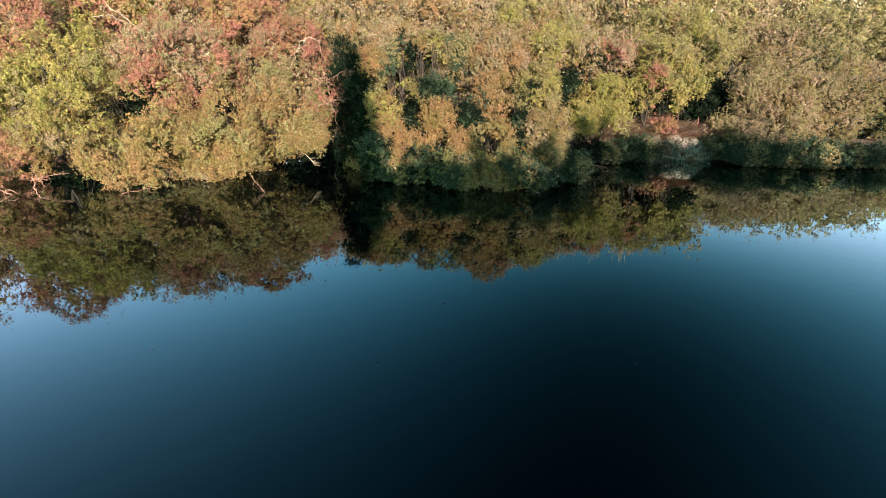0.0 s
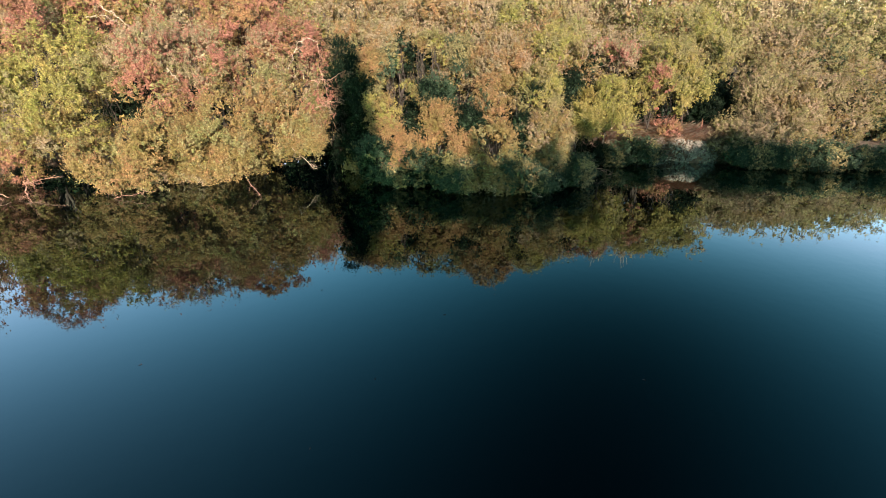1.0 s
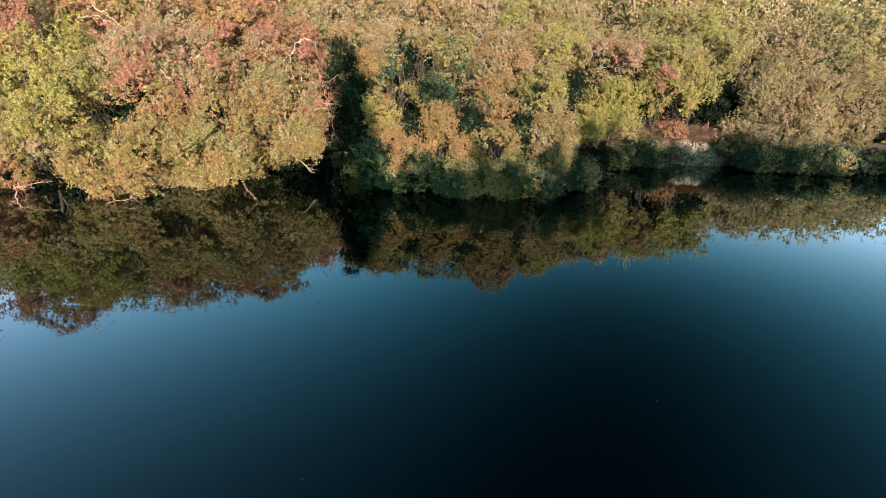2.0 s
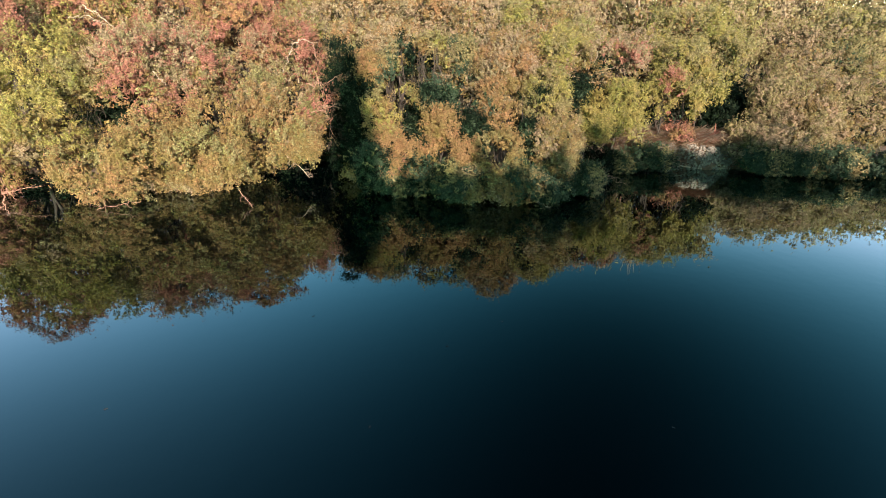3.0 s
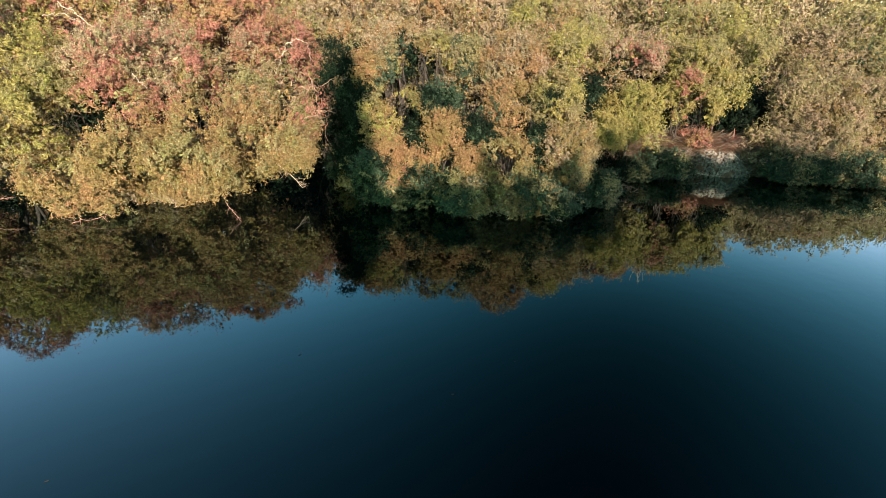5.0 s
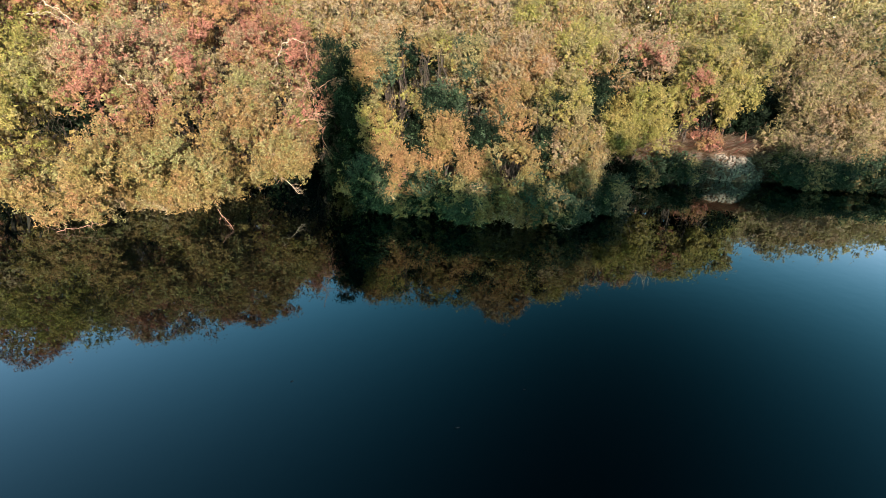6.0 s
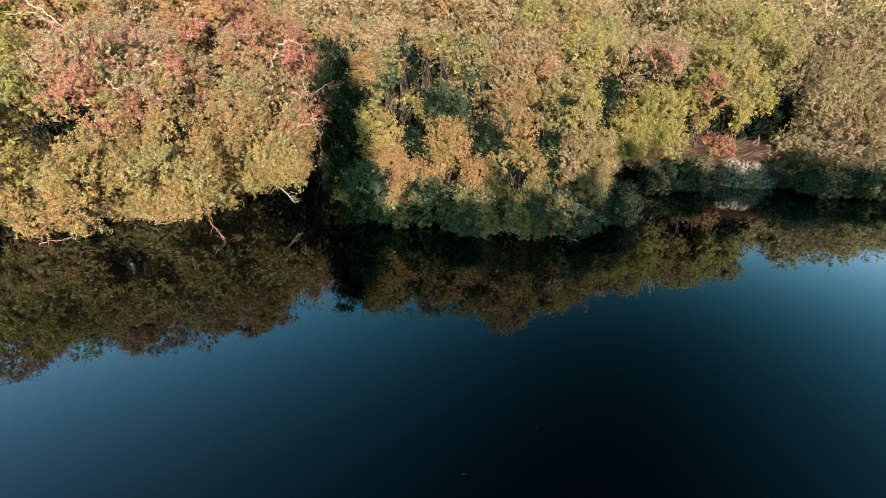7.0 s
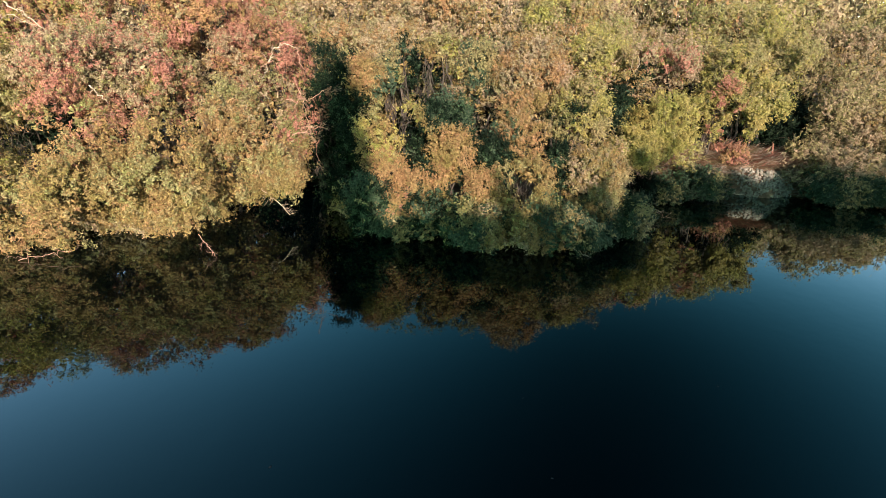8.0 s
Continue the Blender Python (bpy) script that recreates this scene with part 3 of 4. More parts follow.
# near-black shrub in place of the dark hole at far left
plant(-20.1, 24.6, "low bushy near-black painted-shade tree over the water", 347, 0.61, 0.05, 0.45, {"deep": 5}, 8, 0.0, lobe=0.50, sprays=73)
plant(-0.0, 24.3, "low bushy olive-green tree over the water with golden sprays", 348, 0.50, 0.05, 1.53, {"olive": 3, "gold": 1}, 25, 0.0, lobe=0.36, sprays=46)
# near-black back of the hollow above the terrace
plant(19.7, 38.5, "bushy near-black painted-shade tree behind the bank", 349, 1.83, 0.81, 4.09, {"deep": 6}, 60, 0.0, lobe=0.62, sprays=98, leaf=0.09, per=16)
plant(17.5, 36.5, "tall yellow-green tree behind the bank with olive-green sprays", 350, 1.99, 4.64, 7.57, {"lime": 2, "olive": 3}, 60, 0.0, lobe=0.62, sprays=98, leaf=0.09, per=16)
plant(17.6, 32.6, "low bushy tan-brown tree on the bank with olive-green sprays", 351, 0.58, 1.65, 2.88, {"tan": 2, "olive": 3}, 12, 0.0, lobe=0.50, sprays=73, leaf=0.09, per=16)
plant(20.1, 34.2, "bushy olive-green tree behind the bank with tan-brown sprays", 352, 0.73, 2.33, 5.74, {"olive": 3, "tan": 2}, 43, 0.0, lobe=0.50, sprays=73, leaf=0.09, per=16)
twiggy_tree = plant(-6.1, 27.0, "half-bare reddish tree with dry twigs beside the shaded inlet", 123, 0.95, 1.6, 5.3, {"red": 3, "tan": 2}, 20, 0.0, lobe=0.42, sprays=54, gaps=0.06)
# two near-black plants added as the inlet's shade
plant(-8.3, 29.0, "low near-black painted-shade shrub in the shaded inlet", 169, 1.2, 0.05, 2.4, {"deep": 5}, 14, 0.0, leaf=0.10, sprays=50, per=12)
plant(-6.4, 33.4, "near-black painted-shade tree behind the shaded inlet", 172, 2.3, 0.05, 5.0, {"deep": 5}, 30, 0.0, leaf=0.14, sprays=50, per=12)
# near-black leaves stand for the black slot here
plant(8.2, 32.4, "near-black painted-shade tree between brighter crowns", 165, 1.1, 0.4, 5.2, {"deep": 5, "green": 1}, 18, 0.0, leaf=0.088, sprays=92, per=18)
# dark green, with near-black leaves that paint in shade at the foot
plant(-0.9, 24.9, "low bushy dark green tree over the water with shade-dark sprays", 131, 1.37, 0.05, 1.60, {"green": 3, "deep": 2}, 18, 0.0)
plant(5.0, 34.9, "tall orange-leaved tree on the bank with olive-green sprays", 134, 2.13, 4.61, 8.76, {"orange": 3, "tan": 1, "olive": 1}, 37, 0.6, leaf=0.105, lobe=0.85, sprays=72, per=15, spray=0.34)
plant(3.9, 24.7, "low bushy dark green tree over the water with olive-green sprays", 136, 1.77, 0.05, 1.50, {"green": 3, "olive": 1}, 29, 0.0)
plant(7.7, 34.0, "tall olive-green tree on the bank with yellow-green sprays", 138, 2.09, 4.73, 7.96, {"olive": 2, "lime": 2}, 41, 0.6, leaf=0.088, sprays=92, per=18)
plant(23.6, 37.0, "bushy olive-green tree behind the bank with tan-brown sprays", 146, 2.0, 1.6, 6.3, {"olive": 2, "tan": 2}, 38, 1.0, leaf=0.105, lobe=0.85, sprays=72, per=15)
plant(22.1, 33.3, "bushy olive-green tree on the bank with tan-brown sprays", 147, 2.11, 0.05, 5.86, {"olive": 2, "tan": 2, "gold": 1}, 50, 1.5, leaf=0.088, sprays=92, per=18)
plant(24.8, 33.5, "bushy tan-brown tree on the bank with olive-green sprays", 148, 2.13, 0.05, 5.16, {"tan": 2, "olive": 2, "gold": 1}, 49, 2.6, leaf=0.088, sprays=92, per=18)
plant(31.4, 37.2, "bushy dark green tree behind the bank with olive-green sprays", 149, 2.24, 0.05, 4.87, {"green": 1.5, "olive": 2}, 37, 2.0, leaf=0.105, lobe=0.85, sprays=72, per=15, spray=0.34)
plant(37.4, 39.4, "bushy olive-green tree behind the bank with tan-brown sprays", 150, 2.59, 0.05, 5.03, {"olive": 2, "tan": 1}, 37, 2.0, leaf=0.105, lobe=0.85, sprays=72, per=15, spray=0.34)
plant(20.3, 32.3, "low bushy tan-brown tree on the bank with olive-green sprays", 151, 1.67, 1.0, 2.91, {"tan": 2, "olive": 2}, 27, 0.0, leaf=0.088, sprays=92, per=18)
plant(18.2, 32.0, "low bushy olive-green tree on the bank with tan-brown sprays", 152, 1.1, 0.9, 2.35, {"olive": 2, "tan": 1}, 14, 0.0, leaf=0.088, sprays=92, per=18)
plant(16.3, 39.3, "tall yellow-green tree behind the bank with olive-green sprays", 153, 2.85, 4.92, 9.36, {"lime": 3, "olive": 2}, 37, 0.6, leaf=0.105, lobe=0.85, sprays=72, per=15, spray=0.34)
plant(24.2, 49.2, "tall yellow-green tree behind the bank with olive-green sprays", 154, 3.55, 4.93, 10.92, {"lime": 2, "olive": 2}, 37, 0.6, leaf=0.105, lobe=0.85, sprays=72, per=15, spray=0.34)
plant(26.2, 45.0, "tall olive-green tree behind the bank with tan-brown sprays", 155, 2.72, 4.73, 9.41, {"olive": 2, "tan": 2}, 37, 0.6, leaf=0.105, lobe=0.85, sprays=72, per=15, spray=0.34)
plant(30.3, 44.3, "tall olive-green tree behind the bank with tan-brown sprays", 156, 3.15, 4.03, 8.62, {"olive": 2, "tan": 1, "green": 1}, 37, 0.6, leaf=0.105, lobe=0.85, sprays=72, per=15, spray=0.34)
plant(37.3, 47.5, "tall olive-green tree behind the bank with dark green sprays", 157, 2.97, 3.40, 8.17, {"olive": 2, "green": 1, "tan": 1}, 37, 2.0, leaf=0.105, lobe=0.85, sprays=72, per=15, spray=0.34)
plant(5.9, 38.3, "tall olive-green tree behind the bank with tan-brown sprays", 158, 2.09, 6.92, 10.18, {"olive": 2, "tan": 1, "lime": 1}, 37, 0.6, leaf=0.105, lobe=0.85, sprays=72, per=15, spray=0.34)
plant(-1.7, 38.5, "tall tan-brown tree behind the bank with orange-leaved sprays", 159, 1.91, 6.77, 10.40, {"tan": 3, "orange": 1}, 36, 0.6, leaf=0.105, lobe=0.85, sprays=72, per=15, spray=0.34)
plant(-6.0, 37.5, "tall orange-leaved tree behind the bank with tan-brown sprays", 160, 1.87, 6.70, 10.24, {"orange": 2, "tan": 2}, 34, 0.6, leaf=0.105, lobe=0.85, sprays=72, per=15, spray=0.34)

# the hollow's darkness, put in as near-black trees
plant(17.4, 37.6, "near-black painted-shade tree deep in a hollow", 163, 2.7, 0.9, 6.0, {"deep": 6, "green": 0.5}, 40, 0.0, leaf=0.14, sprays=64, per=12)
plant(14.2, 37.0, "near-black painted-shade tree deep in a hollow", 164, 2.0, 0.9, 6.9, {"deep": 6, "green": 0.5}, 26, 0.0, leaf=0.14, sprays=64, per=12)

# three near-black columns added as shade between the crowns
plant(-1.0, 27.2, "slender near-black painted-shade tree between brighter crowns", 166, 0.75, 0.4, 5.0, {"deep": 5, "green": 1}, 14, 0.3, sprays=60)
plant(1.2, 26.7, "slender near-black painted-shade tree between brighter crowns", 167, 0.8, 0.4, 5.3, {"deep": 5, "green": 1}, 14, 0.3, sprays=60)
plant(4.0, 27.0, "slender near-black painted-shade tree between brighter crowns", 168, 0.8, 0.4, 5.2, {"deep": 5, "green": 1}, 14, 0.3, sprays=60)

# the wood behind: a few kinds, copied with turns
BACK = "trees of the wood behind the bank"
def wood_kinds(seed, base, leaf, lobes, sprays, per, spray):
    fine = dict(leaf=leaf, lobe=0.95, lobes=lobes, sprays=sprays, per=per, spray=spray, group=BACK, gaps=-0.7)
    return [
        make_tree("tree", "olive tree in the wood", seed, 2.7, base, 7.6, {"olive": 4, "lime": 1, "tan": 1}, **fine),
        make_tree("tree", "yellow-green tree in the wood", seed + 1, 2.7, base, 7.8, {"lime": 4, "olive": 2}, **fine),
        make_tree("tree", "reddish tree in the wood", seed + 2, 2.6, base, 7.8, {"red": 4, "orange": 2, "tan": 1}, **fine),
        make_tree("tree", "golden tan tree in the wood", seed + 3, 2.6, base, 7.4, {"tan": 4, "gold": 2, "olive": 1}, **fine),
        make_tree("tree", "thin brownish tree with bare twigs", seed + 4, 2.5, base, 7.6, {"tan": 4, "orange": 2, "olive": 2}, bark=TWIG, twigs=70, **fine),
    ]


kinds = wood_kinds(51, 1.6, 0.094, 30, 54, 12, 0.30) + wood_kinds(56, 3.0, 0.16, 24, 52, 8, 0.36)
CANOPY_BEARING = [-1.3, -1.05, -0.63, -0.45, -0.38, -0.2, -0.1, 0.07, 0.13, 0.2, 0.45, 0.56, 0.6, 0.73, 0.85, 0.95, 1.3]
CANOPY_RISE = [0.66, 0.64, 0.56, 0.555, 0.49, 0.465, 0.455, 0.47, 0.50, 0.445, 0.415, 0.40, 0.355, 0.375, 0.34, 0.325, 0.32]


def canopy(x, y):
    """How high the wood stands: low at the river, taller farther back, fitted by bearing to the skyline from the
    camera.
    """
    return float(np.interp(x / y, CANOPY_BEARING, CANOPY_RISE)) * y - 7.0 + 0.17 * max(y - 43.0, 0.0)


rng = np.random.default_rng(77)
first = set()
y0 = 32.0
for row in range(8):
    x = -1.15 * y0
    while x < 1.1 * y0:
        x += rng.uniform(0.95, 1.3) * (2.6 + 0.065 * y0)
        y = max(y0 + rng.uniform(-1.5, 1.5), float(shore(x)) + 6.0)
        if row < 3 and 11.0 < x < 23.0 and y < 41.5:
            continue
        base = float(ground_height(x, y)) - 0.2
        high = canopy(x, y) - rng.uniform(0.0, 1.3) - base
        if high < 3.5:
            continue
        reddish = x < -0.22 * y
        odds = [2, 0.6, 4, 2.0, 1] if reddish else ([1, 0.6, 0.4, 3.5, 5] if x < 0.31 * y else [3, 1.0, 0.3, 4.5, 1.5])
        k = int(rng.choice(5, p=np.array(odds) / sum(odds))) + (5 if row > 2 else 0)
        m = pose(x, y, base, 0, 0, rng.uniform(-40, 40))
        if k in first:
            ob = copy_thing(kinds[k], m)
        else:
            ob = kinds[k]
            ob.matrix_basis = m
            first.add(k)
        tallness = min(high, 13.5) / 7.8
        wide = 0.5 * tallness + 0.6
        ob.scale = (wide, wide, tallness)
    y0 += 4.0 + 0.7 * row


# near-black brush added under the wood as backing, to close gaps to the sky
BRUSH = "evergreen brush under the wood"
brush = make_tree("shrub", "near-black brush added as dark backing under the wood", 63, 2.2, 0.0, 4.2, {"deep": 5, "green": 1}, leaf=0.2, lobe=0.95, lobes=24, sprays=26, per=9, spray=0.4, group=BRUSH, gaps=-1.0)
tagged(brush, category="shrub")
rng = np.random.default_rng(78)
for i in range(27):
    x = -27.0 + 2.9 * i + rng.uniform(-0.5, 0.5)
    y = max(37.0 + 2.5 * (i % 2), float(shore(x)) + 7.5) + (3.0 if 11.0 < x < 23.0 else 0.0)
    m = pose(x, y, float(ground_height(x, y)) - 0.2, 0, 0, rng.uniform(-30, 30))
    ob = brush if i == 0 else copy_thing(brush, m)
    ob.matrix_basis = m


# the tall trees of the near bank, unseen downstream behind the camera, placed and sized so that their shade lies along
# the foot of the far bank
NEAR = "tall trees of the near bank"
tall = make_tree("tree", "tall dense tree of the near bank", 61, 4.0, 1.0, 14.0, {"green": 3, "olive": 3}, leaf=1.1, lobe=1.9, lobes=60, sprays=14, per=8, group=NEAR, spray=0.9, seen_side=False)
for i in range(20):
    m = pose(5.2 + 3.4 * i, -11 - 6 * (i % 2), 0.9, 0, 0, 70 * i)
    ob = tall if i == 0 else copy_thing(tall, m)
    ob.matrix_basis = m
    ob.scale = (1.0, 1.0, 0.80 + 0.07 * math.sin(2.3 * i + 1.0) + 0.15 * (i % 2) + 0.031 * min(i, 5) + (-0.06 if i > 6 else -0.07 if i == 0 else -0.03 if i < 3 else 0.0))

# unseen tree added behind the camera, only to throw shade on the inlet
inlet_shader = make_tree("tree", "unseen slender tree added to shade the inlet", 62, 0.6, 4.0, 18.4, {"green": 3, "olive": 3}, leaf=0.36, lobe=0.42, lobes=110, sprays=26, per=8, group=NEAR, spray=0.26, seen_side=False, gaps=-1.0)
inlet_shader.location = (2.2, -13.0, 0.9)


# ---- bare limbs, twigs and drift wood ----
def forked(rng, start, tip, radius, forks, depth=2, bend=0.16):
    """A crooked limb with side twigs, as paths for tubes()."""
    start, tip = np.asarray(start, float), np.asarray(tip, float)
    pts, radii = crooked(rng, start, tip, radius, radius * 0.35, 8, bend)
    paths = [(pts, radii)]
    if depth:
        size = np.linalg.norm(tip - start)
        for k in range(forks):
            at = int(rng.integers(2, 8))
            way = unit(unit(tip - start) * 0.7 + rng.normal(0, 0.6, 3))
            end = pts[at] + way * size * rng.uniform(0.3, 0.6)
            paths += forked(rng, pts[at], end, radii[at] * 0.6, max(forks - 1, 2), depth - 1, bend)
    return paths


def limb_on(tree, seed, routes, radius, forks, bark, label, name="dead_limb"):
    """A bare limb as a part of its tree, along points of the place."""
    rng = np.random.default_rng(seed)
    at = np.array(tree.location)
    paths = []
    for a, b in zip(routes[:-1], routes[1:]):
        paths += forked(rng, np.array(a) - at, np.array(b) - at, radius, forks, 2)
        radius *= 0.8
    part(name, mesh_from(name, *tubes(paths, 5), [bark], smooth=True), tree, label)


def drift(name, label, seed, routes, radius, forks, bark, category):
    rng = np.random.default_rng(seed)
    paths = []
    for a, b in zip(routes[:-1], routes[1:]):
        paths += forked(rng, a, b, radius, forks, 2, 0.12)
        radius *= 0.8
    tagged(new(name, mesh_from(name, *tubes(paths, 5), [bark], smooth=True)), label, category)


limb_on(red_tree, 201, [(-8.94, 29.78, 5.08), (-8.52, 29.90, 6.02), (-8.27, 30.02, 6.59), (-7.71, 29.78, 6.81), (-7.16, 29.90, 6.61)], 0.045, 2, PALE, "bleached bare hooked limb")
limb_on(red_tree, 202, [(-7.19, 29.78, 6.64), (-7.15, 29.90, 6.13), (-7.12, 30.02, 5.38)], 0.024, 3, TWIG, "dry reddish limb")
limb_on(red_tree, 203, [(-9.25, 29.58, 5.42), (-8.77, 29.70, 5.86), (-8.32, 29.82, 6.08)], 0.025, 5, TWIG, "dry reddish twigs")
limb_on(lime_tree, 204, [(-15.49, 25.18, 6.22), (-16.00, 25.30, 5.89), (-16.70, 25.42, 5.78), (-17.10, 25.18, 5.51)], 0.034, 2, PALE, "bleached bare limb")
limb_on(lime_tree, 205, [(-16.47, 25.18, 5.82), (-16.88, 25.30, 5.39), (-17.30, 25.42, 4.93)], 0.022, 4, PALE, "bleached bare twigs")
limb_on(back_red_tree, 206, [(-16.19, 25.88, 8.05), (-15.59, 26.00, 7.55), (-14.92, 26.12, 6.80)], 0.026, 3, PALE, "grey bare limb")
limb_on(back_red_tree, 207, [(-17.12, 26.08, 7.52), (-16.44, 26.20, 7.63), (-15.49, 26.32, 7.25)], 0.02, 5, PALE, "grey bare twigs")
limb_on(rust_tree, 208, [(-12.78, 24.28, 5.47), (-12.67, 24.40, 5.18), (-12.47, 24.52, 4.88)], 0.03, 2, PALE, "bleached bare stub")
limb_on(rust_tree, 219, [(-13.28, 24.08, 4.19), (-12.78, 24.20, 4.40), (-12.26, 24.32, 4.58)], 0.018, 5, TWIG, "dry reddish twigs")
limb_on(twiggy_tree, 220, [(-6.91, 26.78, 4.84), (-5.90, 26.90, 4.90), (-5.03, 27.02, 5.21)], 0.018, 5, TWIG, "dry reddish twigs")
limb_on(twiggy_tree, 221, [(-6.34, 26.28, 5.62), (-6.05, 26.40, 4.49), (-5.83, 26.52, 2.83), (-5.51, 26.28, 2.02)], 0.015, 5, TWIG, "dry reddish hanging twigs")
limb_on(twiggy_tree, 222, [(-6.62, 26.18, 3.57), (-6.07, 26.30, 3.90), (-5.21, 26.42, 3.80)], 0.022, 5, TWIG, "dry reddish twigs")
limb_on(inlet_tree, 209, [(-7.60, 24.88, 1.80), (-7.17, 25.00, 1.31), (-6.52, 25.12, 0.70)], 0.022, 4, PALE, "bare hanging twigs")
drift("fallen_branch", "bare pinkish branch dipping into the water", 210, [(-19.6, 22.9, 0.5), (-18.9, 21.9, 0.4), (-18.1, 21.0, 0.02)], 0.035, 4, TWIG, "branch")
drift("fallen_branch", "bare pinkish branch lying along the water", 211, [(-21.6, 21.9, 0.3), (-20.3, 21.3, 0.3), (-19.2, 21.2, 0.1)], 0.03, 4, TWIG, "branch")
drift("fallen_branch", "pale forked twigs at the water's edge", 212, [(3.4, 24.4, 0.5), (4.1, 23.7, 0.2), (4.7, 23.4, 0.02)], 0.022, 6, PALE, "branch")
drift("fallen_branch", "bare twigs reaching over dark water", 213, [(7.4, 28.4, 0.7), (8.3, 27.7, 0.5), (9.4, 27.7, 0.05)], 0.025, 5, TWIG, "branch")
drift("fallen_log", "pale dead log lying on the bank", 214, [(13.6, 33.6, 1.95), (14.6, 33.4, 1.98), (15.4, 33.7, 1.95)], 0.06, 1, PALE, "log")
drift("fallen_branch", "pale bare branch over a dark hollow at the water", 216, [(-19.3, 22.3, 0.45), (-18.5, 22.5, 0.62), (-17.8, 22.7, 0.7)], 0.016, 4, TWIG, "branch")
drift("fallen_branch", "thin pale twigs trailing along the waterline", 217, [(-14.9, 21.7, 0.03), (-14.0, 21.8, 0.22), (-13.2, 22.0, 0.3)], 0.013, 5, TWIG, "branch")
drift("fallen_branch", "thin pale twigs hanging into the water", 218, [(-9.2, 22.8, 0.7), (-8.8, 22.6, 0.3), (-8.5, 22.4, 0.02)], 0.012, 5, TWIG, "branch")
drift("fallen_branch", "thin pale twigs on the eroded bank", 215, [(13.2, 31.3, 0.5), (13.9, 30.9, 0.3), (14.6, 31.0, 0.15)], 0.02, 4, PALE, "branch")

# ---- low shrubs along the water ----
LOW = "low shrubs along the water"
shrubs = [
    # dark green shrub; its near-black share is shade painted into the leaves
    make_tree("shrub", "low dark green shrub with shade-dark leaves trailing in the water", 71, 0.95, 0.02, 1.5, {"green": 3, "deep": 2}, lobe=0.4, lobes=16, sprays=48, per=12, spray=0.26, leaf=0.085, group=LOW),
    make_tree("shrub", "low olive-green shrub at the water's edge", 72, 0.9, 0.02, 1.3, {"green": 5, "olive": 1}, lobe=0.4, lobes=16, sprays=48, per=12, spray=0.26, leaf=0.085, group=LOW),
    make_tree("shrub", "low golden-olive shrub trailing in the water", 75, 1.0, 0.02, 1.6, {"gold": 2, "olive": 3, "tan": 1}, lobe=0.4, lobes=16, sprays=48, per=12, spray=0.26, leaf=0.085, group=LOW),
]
for ob in shrubs:
    tagged(ob, category="shrub")
rng = np.random.default_rng(5)
SKIRT_X, SKIRT_Y = [-4.8, -3, -1, 0.4, 4.3, 6.2, 7.6], [27.4, 25.4, 24.7, 24.3, 24.2, 25.2, 27.4]
used = set()
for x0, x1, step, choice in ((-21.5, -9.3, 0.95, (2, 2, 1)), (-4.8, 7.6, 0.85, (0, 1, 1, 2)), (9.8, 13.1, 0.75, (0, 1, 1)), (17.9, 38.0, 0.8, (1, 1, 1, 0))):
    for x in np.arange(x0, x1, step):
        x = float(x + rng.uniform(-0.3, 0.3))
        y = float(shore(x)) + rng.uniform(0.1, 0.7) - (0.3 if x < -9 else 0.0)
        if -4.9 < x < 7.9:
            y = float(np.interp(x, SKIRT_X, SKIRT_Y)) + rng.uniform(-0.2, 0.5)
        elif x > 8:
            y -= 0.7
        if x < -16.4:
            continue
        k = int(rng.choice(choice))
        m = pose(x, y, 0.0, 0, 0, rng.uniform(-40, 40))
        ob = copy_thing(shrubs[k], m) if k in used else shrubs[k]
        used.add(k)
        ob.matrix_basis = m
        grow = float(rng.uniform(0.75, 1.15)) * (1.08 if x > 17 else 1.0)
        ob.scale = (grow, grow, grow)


red_bush = make_tree("shrub", "small orange-red bush on the bank", 74, 0.75, 0.1, 1.0, {"orange": 3, "red": 3}, lobe=0.32, lobes=14, sprays=18, per=14, spray=0.3, leaf=0.08)
tagged(red_bush, category="shrub")
red_bush.location = (13.8, 32.5, float(ground_height(13.8, 32.5)) - 0.1)


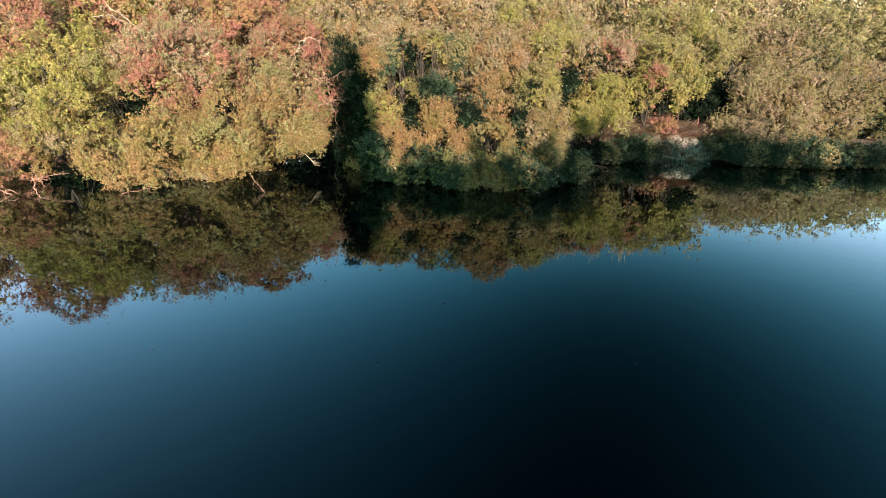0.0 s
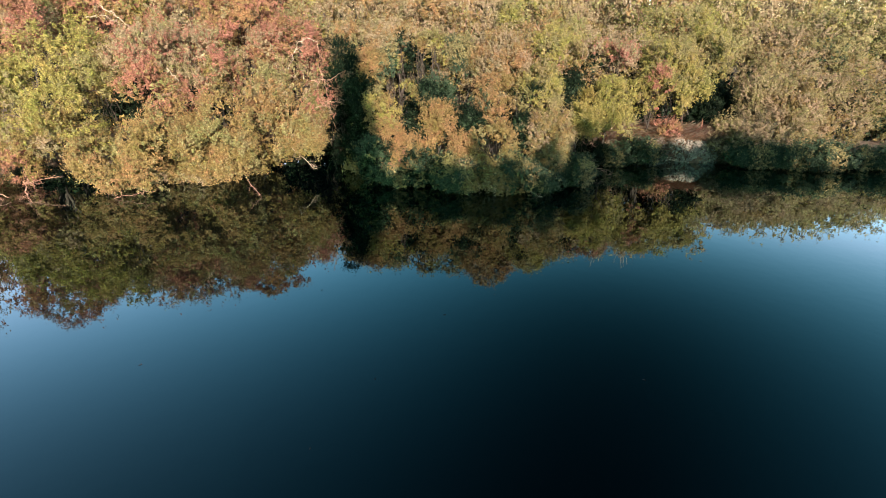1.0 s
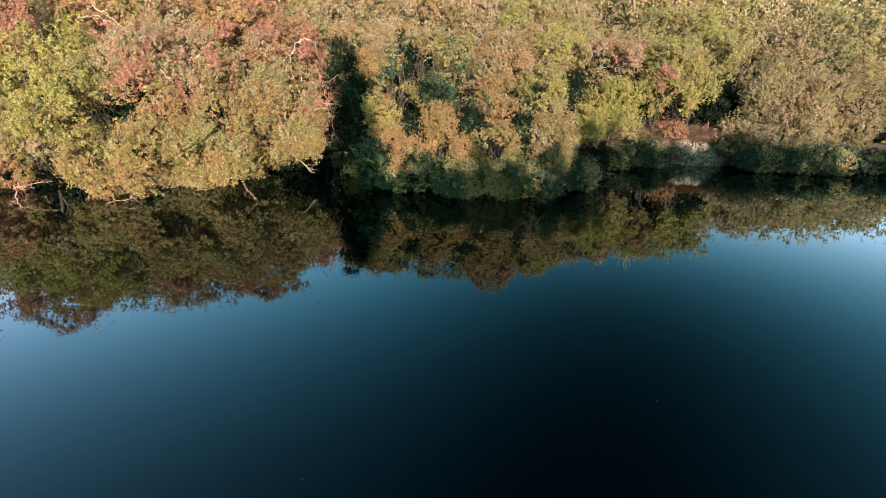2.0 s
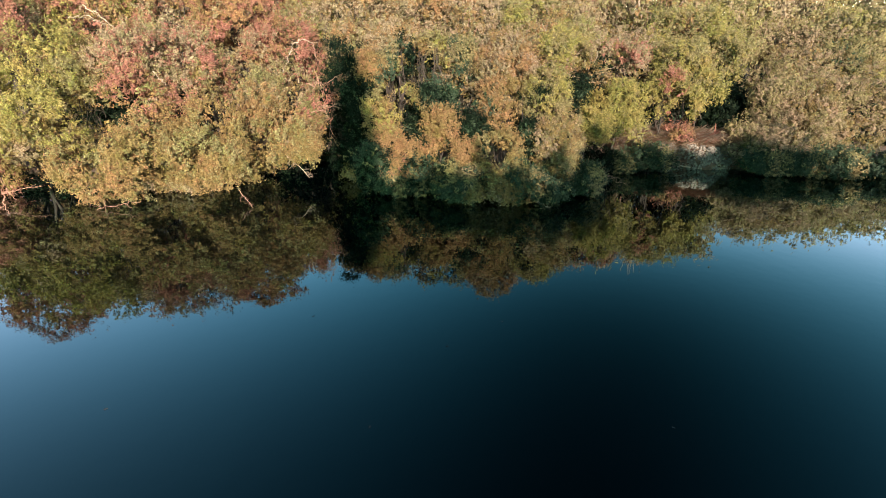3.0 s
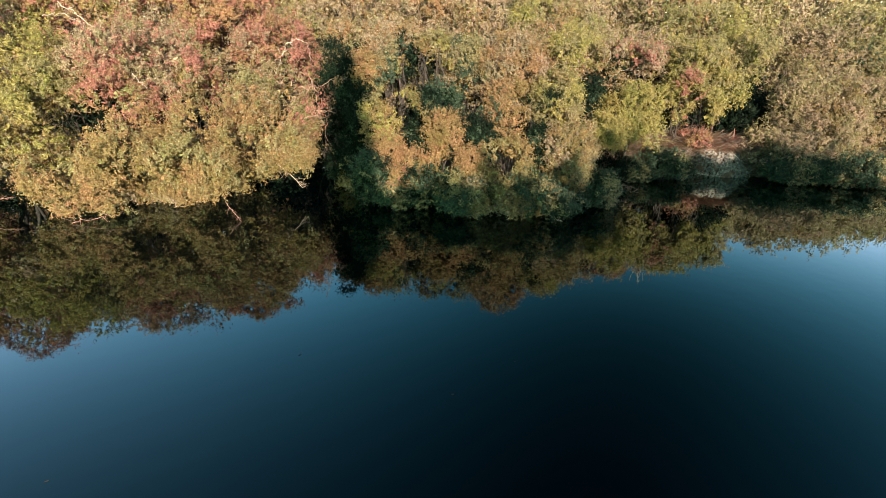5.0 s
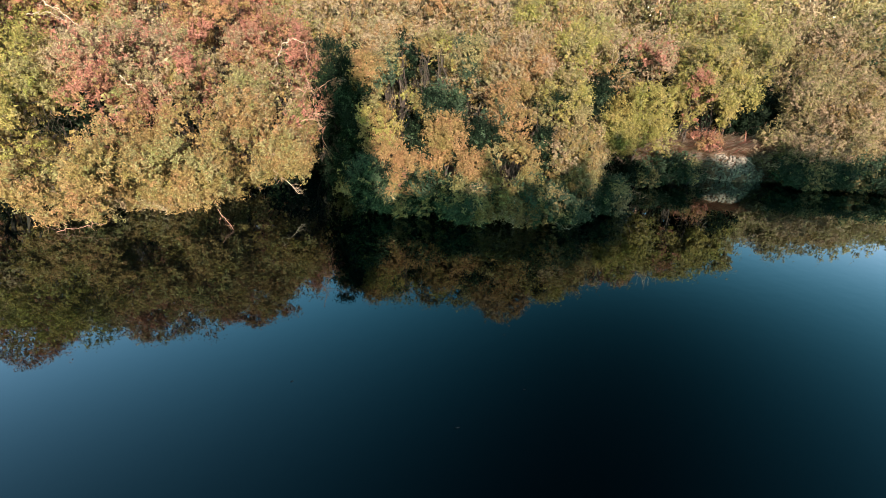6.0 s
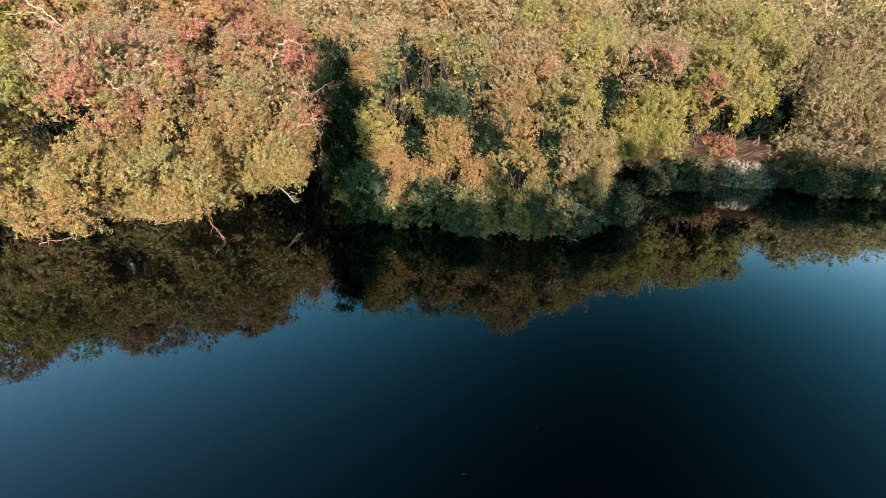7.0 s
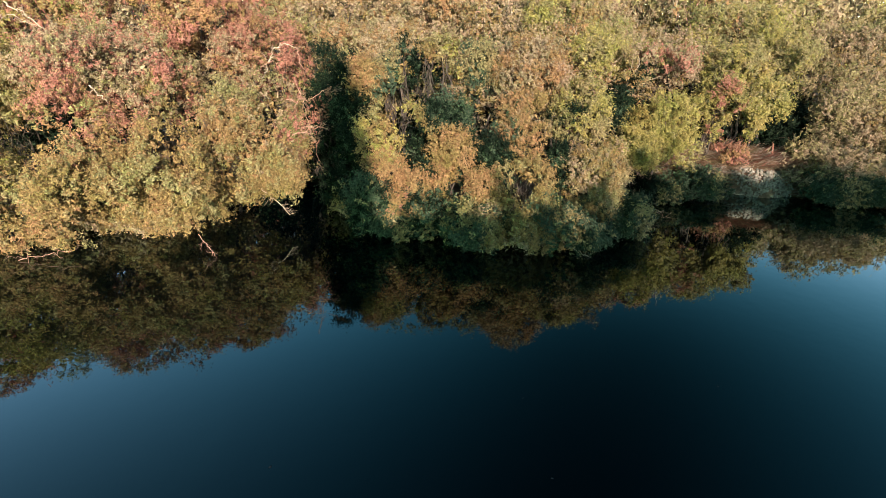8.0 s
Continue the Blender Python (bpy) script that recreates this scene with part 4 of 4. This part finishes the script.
def build_grass():
    """Dry, flattened grass on the terrace: thin bent blades."""
    rng = np.random.default_rng(31)
    n = 22000
    x = rng.uniform(10.2, 19.4, n)
    y = shore(x) + 0.6 + 3.6 * rng.random(n) ** 1.2
    z = ground_height(x, y) + rng.uniform(-0.02, 0.14, n)
    base = np.stack([x, y, z], 1)
    flow = unit(np.stack([rng.normal(0.9, 0.3, n), rng.normal(-0.1, 0.3, n), rng.uniform(0.05, 0.45, n)], 1))
    stalk = rng.random((n, 1)) < 0.12
    size = np.where(stalk, rng.uniform(0.7, 1.5, (n, 1)), rng.uniform(0.2, 0.6, (n, 1)))
    base[:, 2:] += np.where(stalk, 0.12, 0.0)
    side = unit(np.cross(flow, np.array([0, 0, 1.0]))) * np.where(stalk, 0.035, 0.016)
    mid = base + flow * size * 0.55
    tip = base + flow * size - np.array([0, 0, 0.3]) * size
    verts = np.stack([base - side, base + side, mid + side * 0.8, mid - side * 0.8, tip], 1)
    i = np.arange(n)[:, None] * 5
    faces = np.concatenate([i + np.array([[0, 1, 2, 3]]), i + np.array([[3, 2, 4, 4]])])
    quads, tips = faces[:n], faces[n:, :3]
    faces = np.concatenate([quads[:, [0, 1, 2]], quads[:, [0, 2, 3]], tips])
    slots = np.tile(np.where(stalk[:, 0], rng.choice([0, 2, 3], n), rng.choice(3, n, p=[0.5, 0.25, 0.25])), 3)
    ob = new("dry_grass", mesh_from("dry_grass", verts.reshape(-1, 3), faces, [LEAVES["tan"], LEAVES["orange"], LEAVES["red"], PALE], slots=slots))
    tagged(ob, "dry reddish-brown flattened grass on the bank", "grass", kind="stuff")


build_grass()


def build_clods():
    """Crumbled lumps of pale earth down the face of the bank."""
    rng = np.random.default_rng(41)
    ico = bmesh.new()
    bmesh.ops.create_icosphere(ico, subdivisions=1, radius=1.0)
    ball = np.array([v.co[:] for v in ico.verts])
    tris = np.array([[v.index for v in f.verts] for f in ico.faces])
    ico.free()
    n = 2400
    x = rng.uniform(12.0, 17.3, n)
    y = shore(x) + 0.12 + 0.8 * rng.random(n)
    z = ground_height(x, y) + rng.uniform(0.0, 0.16, n)
    size = rng.uniform(0.03, 0.12, (n, 1, 1)) * rng.uniform(0.5, 1.2, (n, 1, 3))
    keep = z < 1.3
    n, x, y, z, size = int(keep.sum()), x[keep], y[keep], z[keep], size[keep]
    verts = np.stack([x, y, z], 1)[:, None] + ball[None] * size * rng.uniform(0.75, 1.25, (n, len(ball), 1))
    faces = tris[None] + (np.arange(n) * len(ball))[:, None, None]
    ob = new("bank_clods", mesh_from("bank_clods", verts.reshape(-1, 3), faces.reshape(-1, 3), [CLAY]))
    tagged(ob, "crumbled lumps of pale grey earth on the bank", "clods", kind="stuff")


build_clods()


def floating_leaf(x, y, turn, size):
    """A curled dead leaf that lies on the water."""
    n = 7
    u = np.linspace(-1, 1, n)
    half = 0.34 * np.sqrt(np.clip(1 - u ** 2, 0, 1)) + 0.01
    lift = 0.012 + 0.10 * u ** 2
    rows = [np.stack([u, half * k, lift + 0.14 * abs(k) * half], 1) for k in (-1, 0, 1)]
    verts = np.concatenate(rows) * np.array([size, size, size])
    me = mesh_from("floating_leaf", verts, grid_faces(n, 3), [BARK], smooth=True)
    ob = new("floating_leaf", me)
    ob.matrix_basis = pose(x, y, 0.0, 0, 0, turn)
    tagged(ob, "dry curled leaf floating on the water", "leaf", "leaves floating on the river")


for x, y, turn, size in ((0.06, 12.26, 10, 0.07), (-1.47, 9.45, 70, 0.05), (4.59, 9.62, -30, 0.06), (-3.61, 13.53, 50, 0.06), (-6.89, 9.77, 40, 0.06), (1.55, 13.47, 0, 0.045), (1.3, 15.6, 25, 0.05), (-2.4, 7.4, 80, 0.05), (5.9, 16.2, -15, 0.045)):
    floating_leaf(x, y, turn, 0.7 * size)
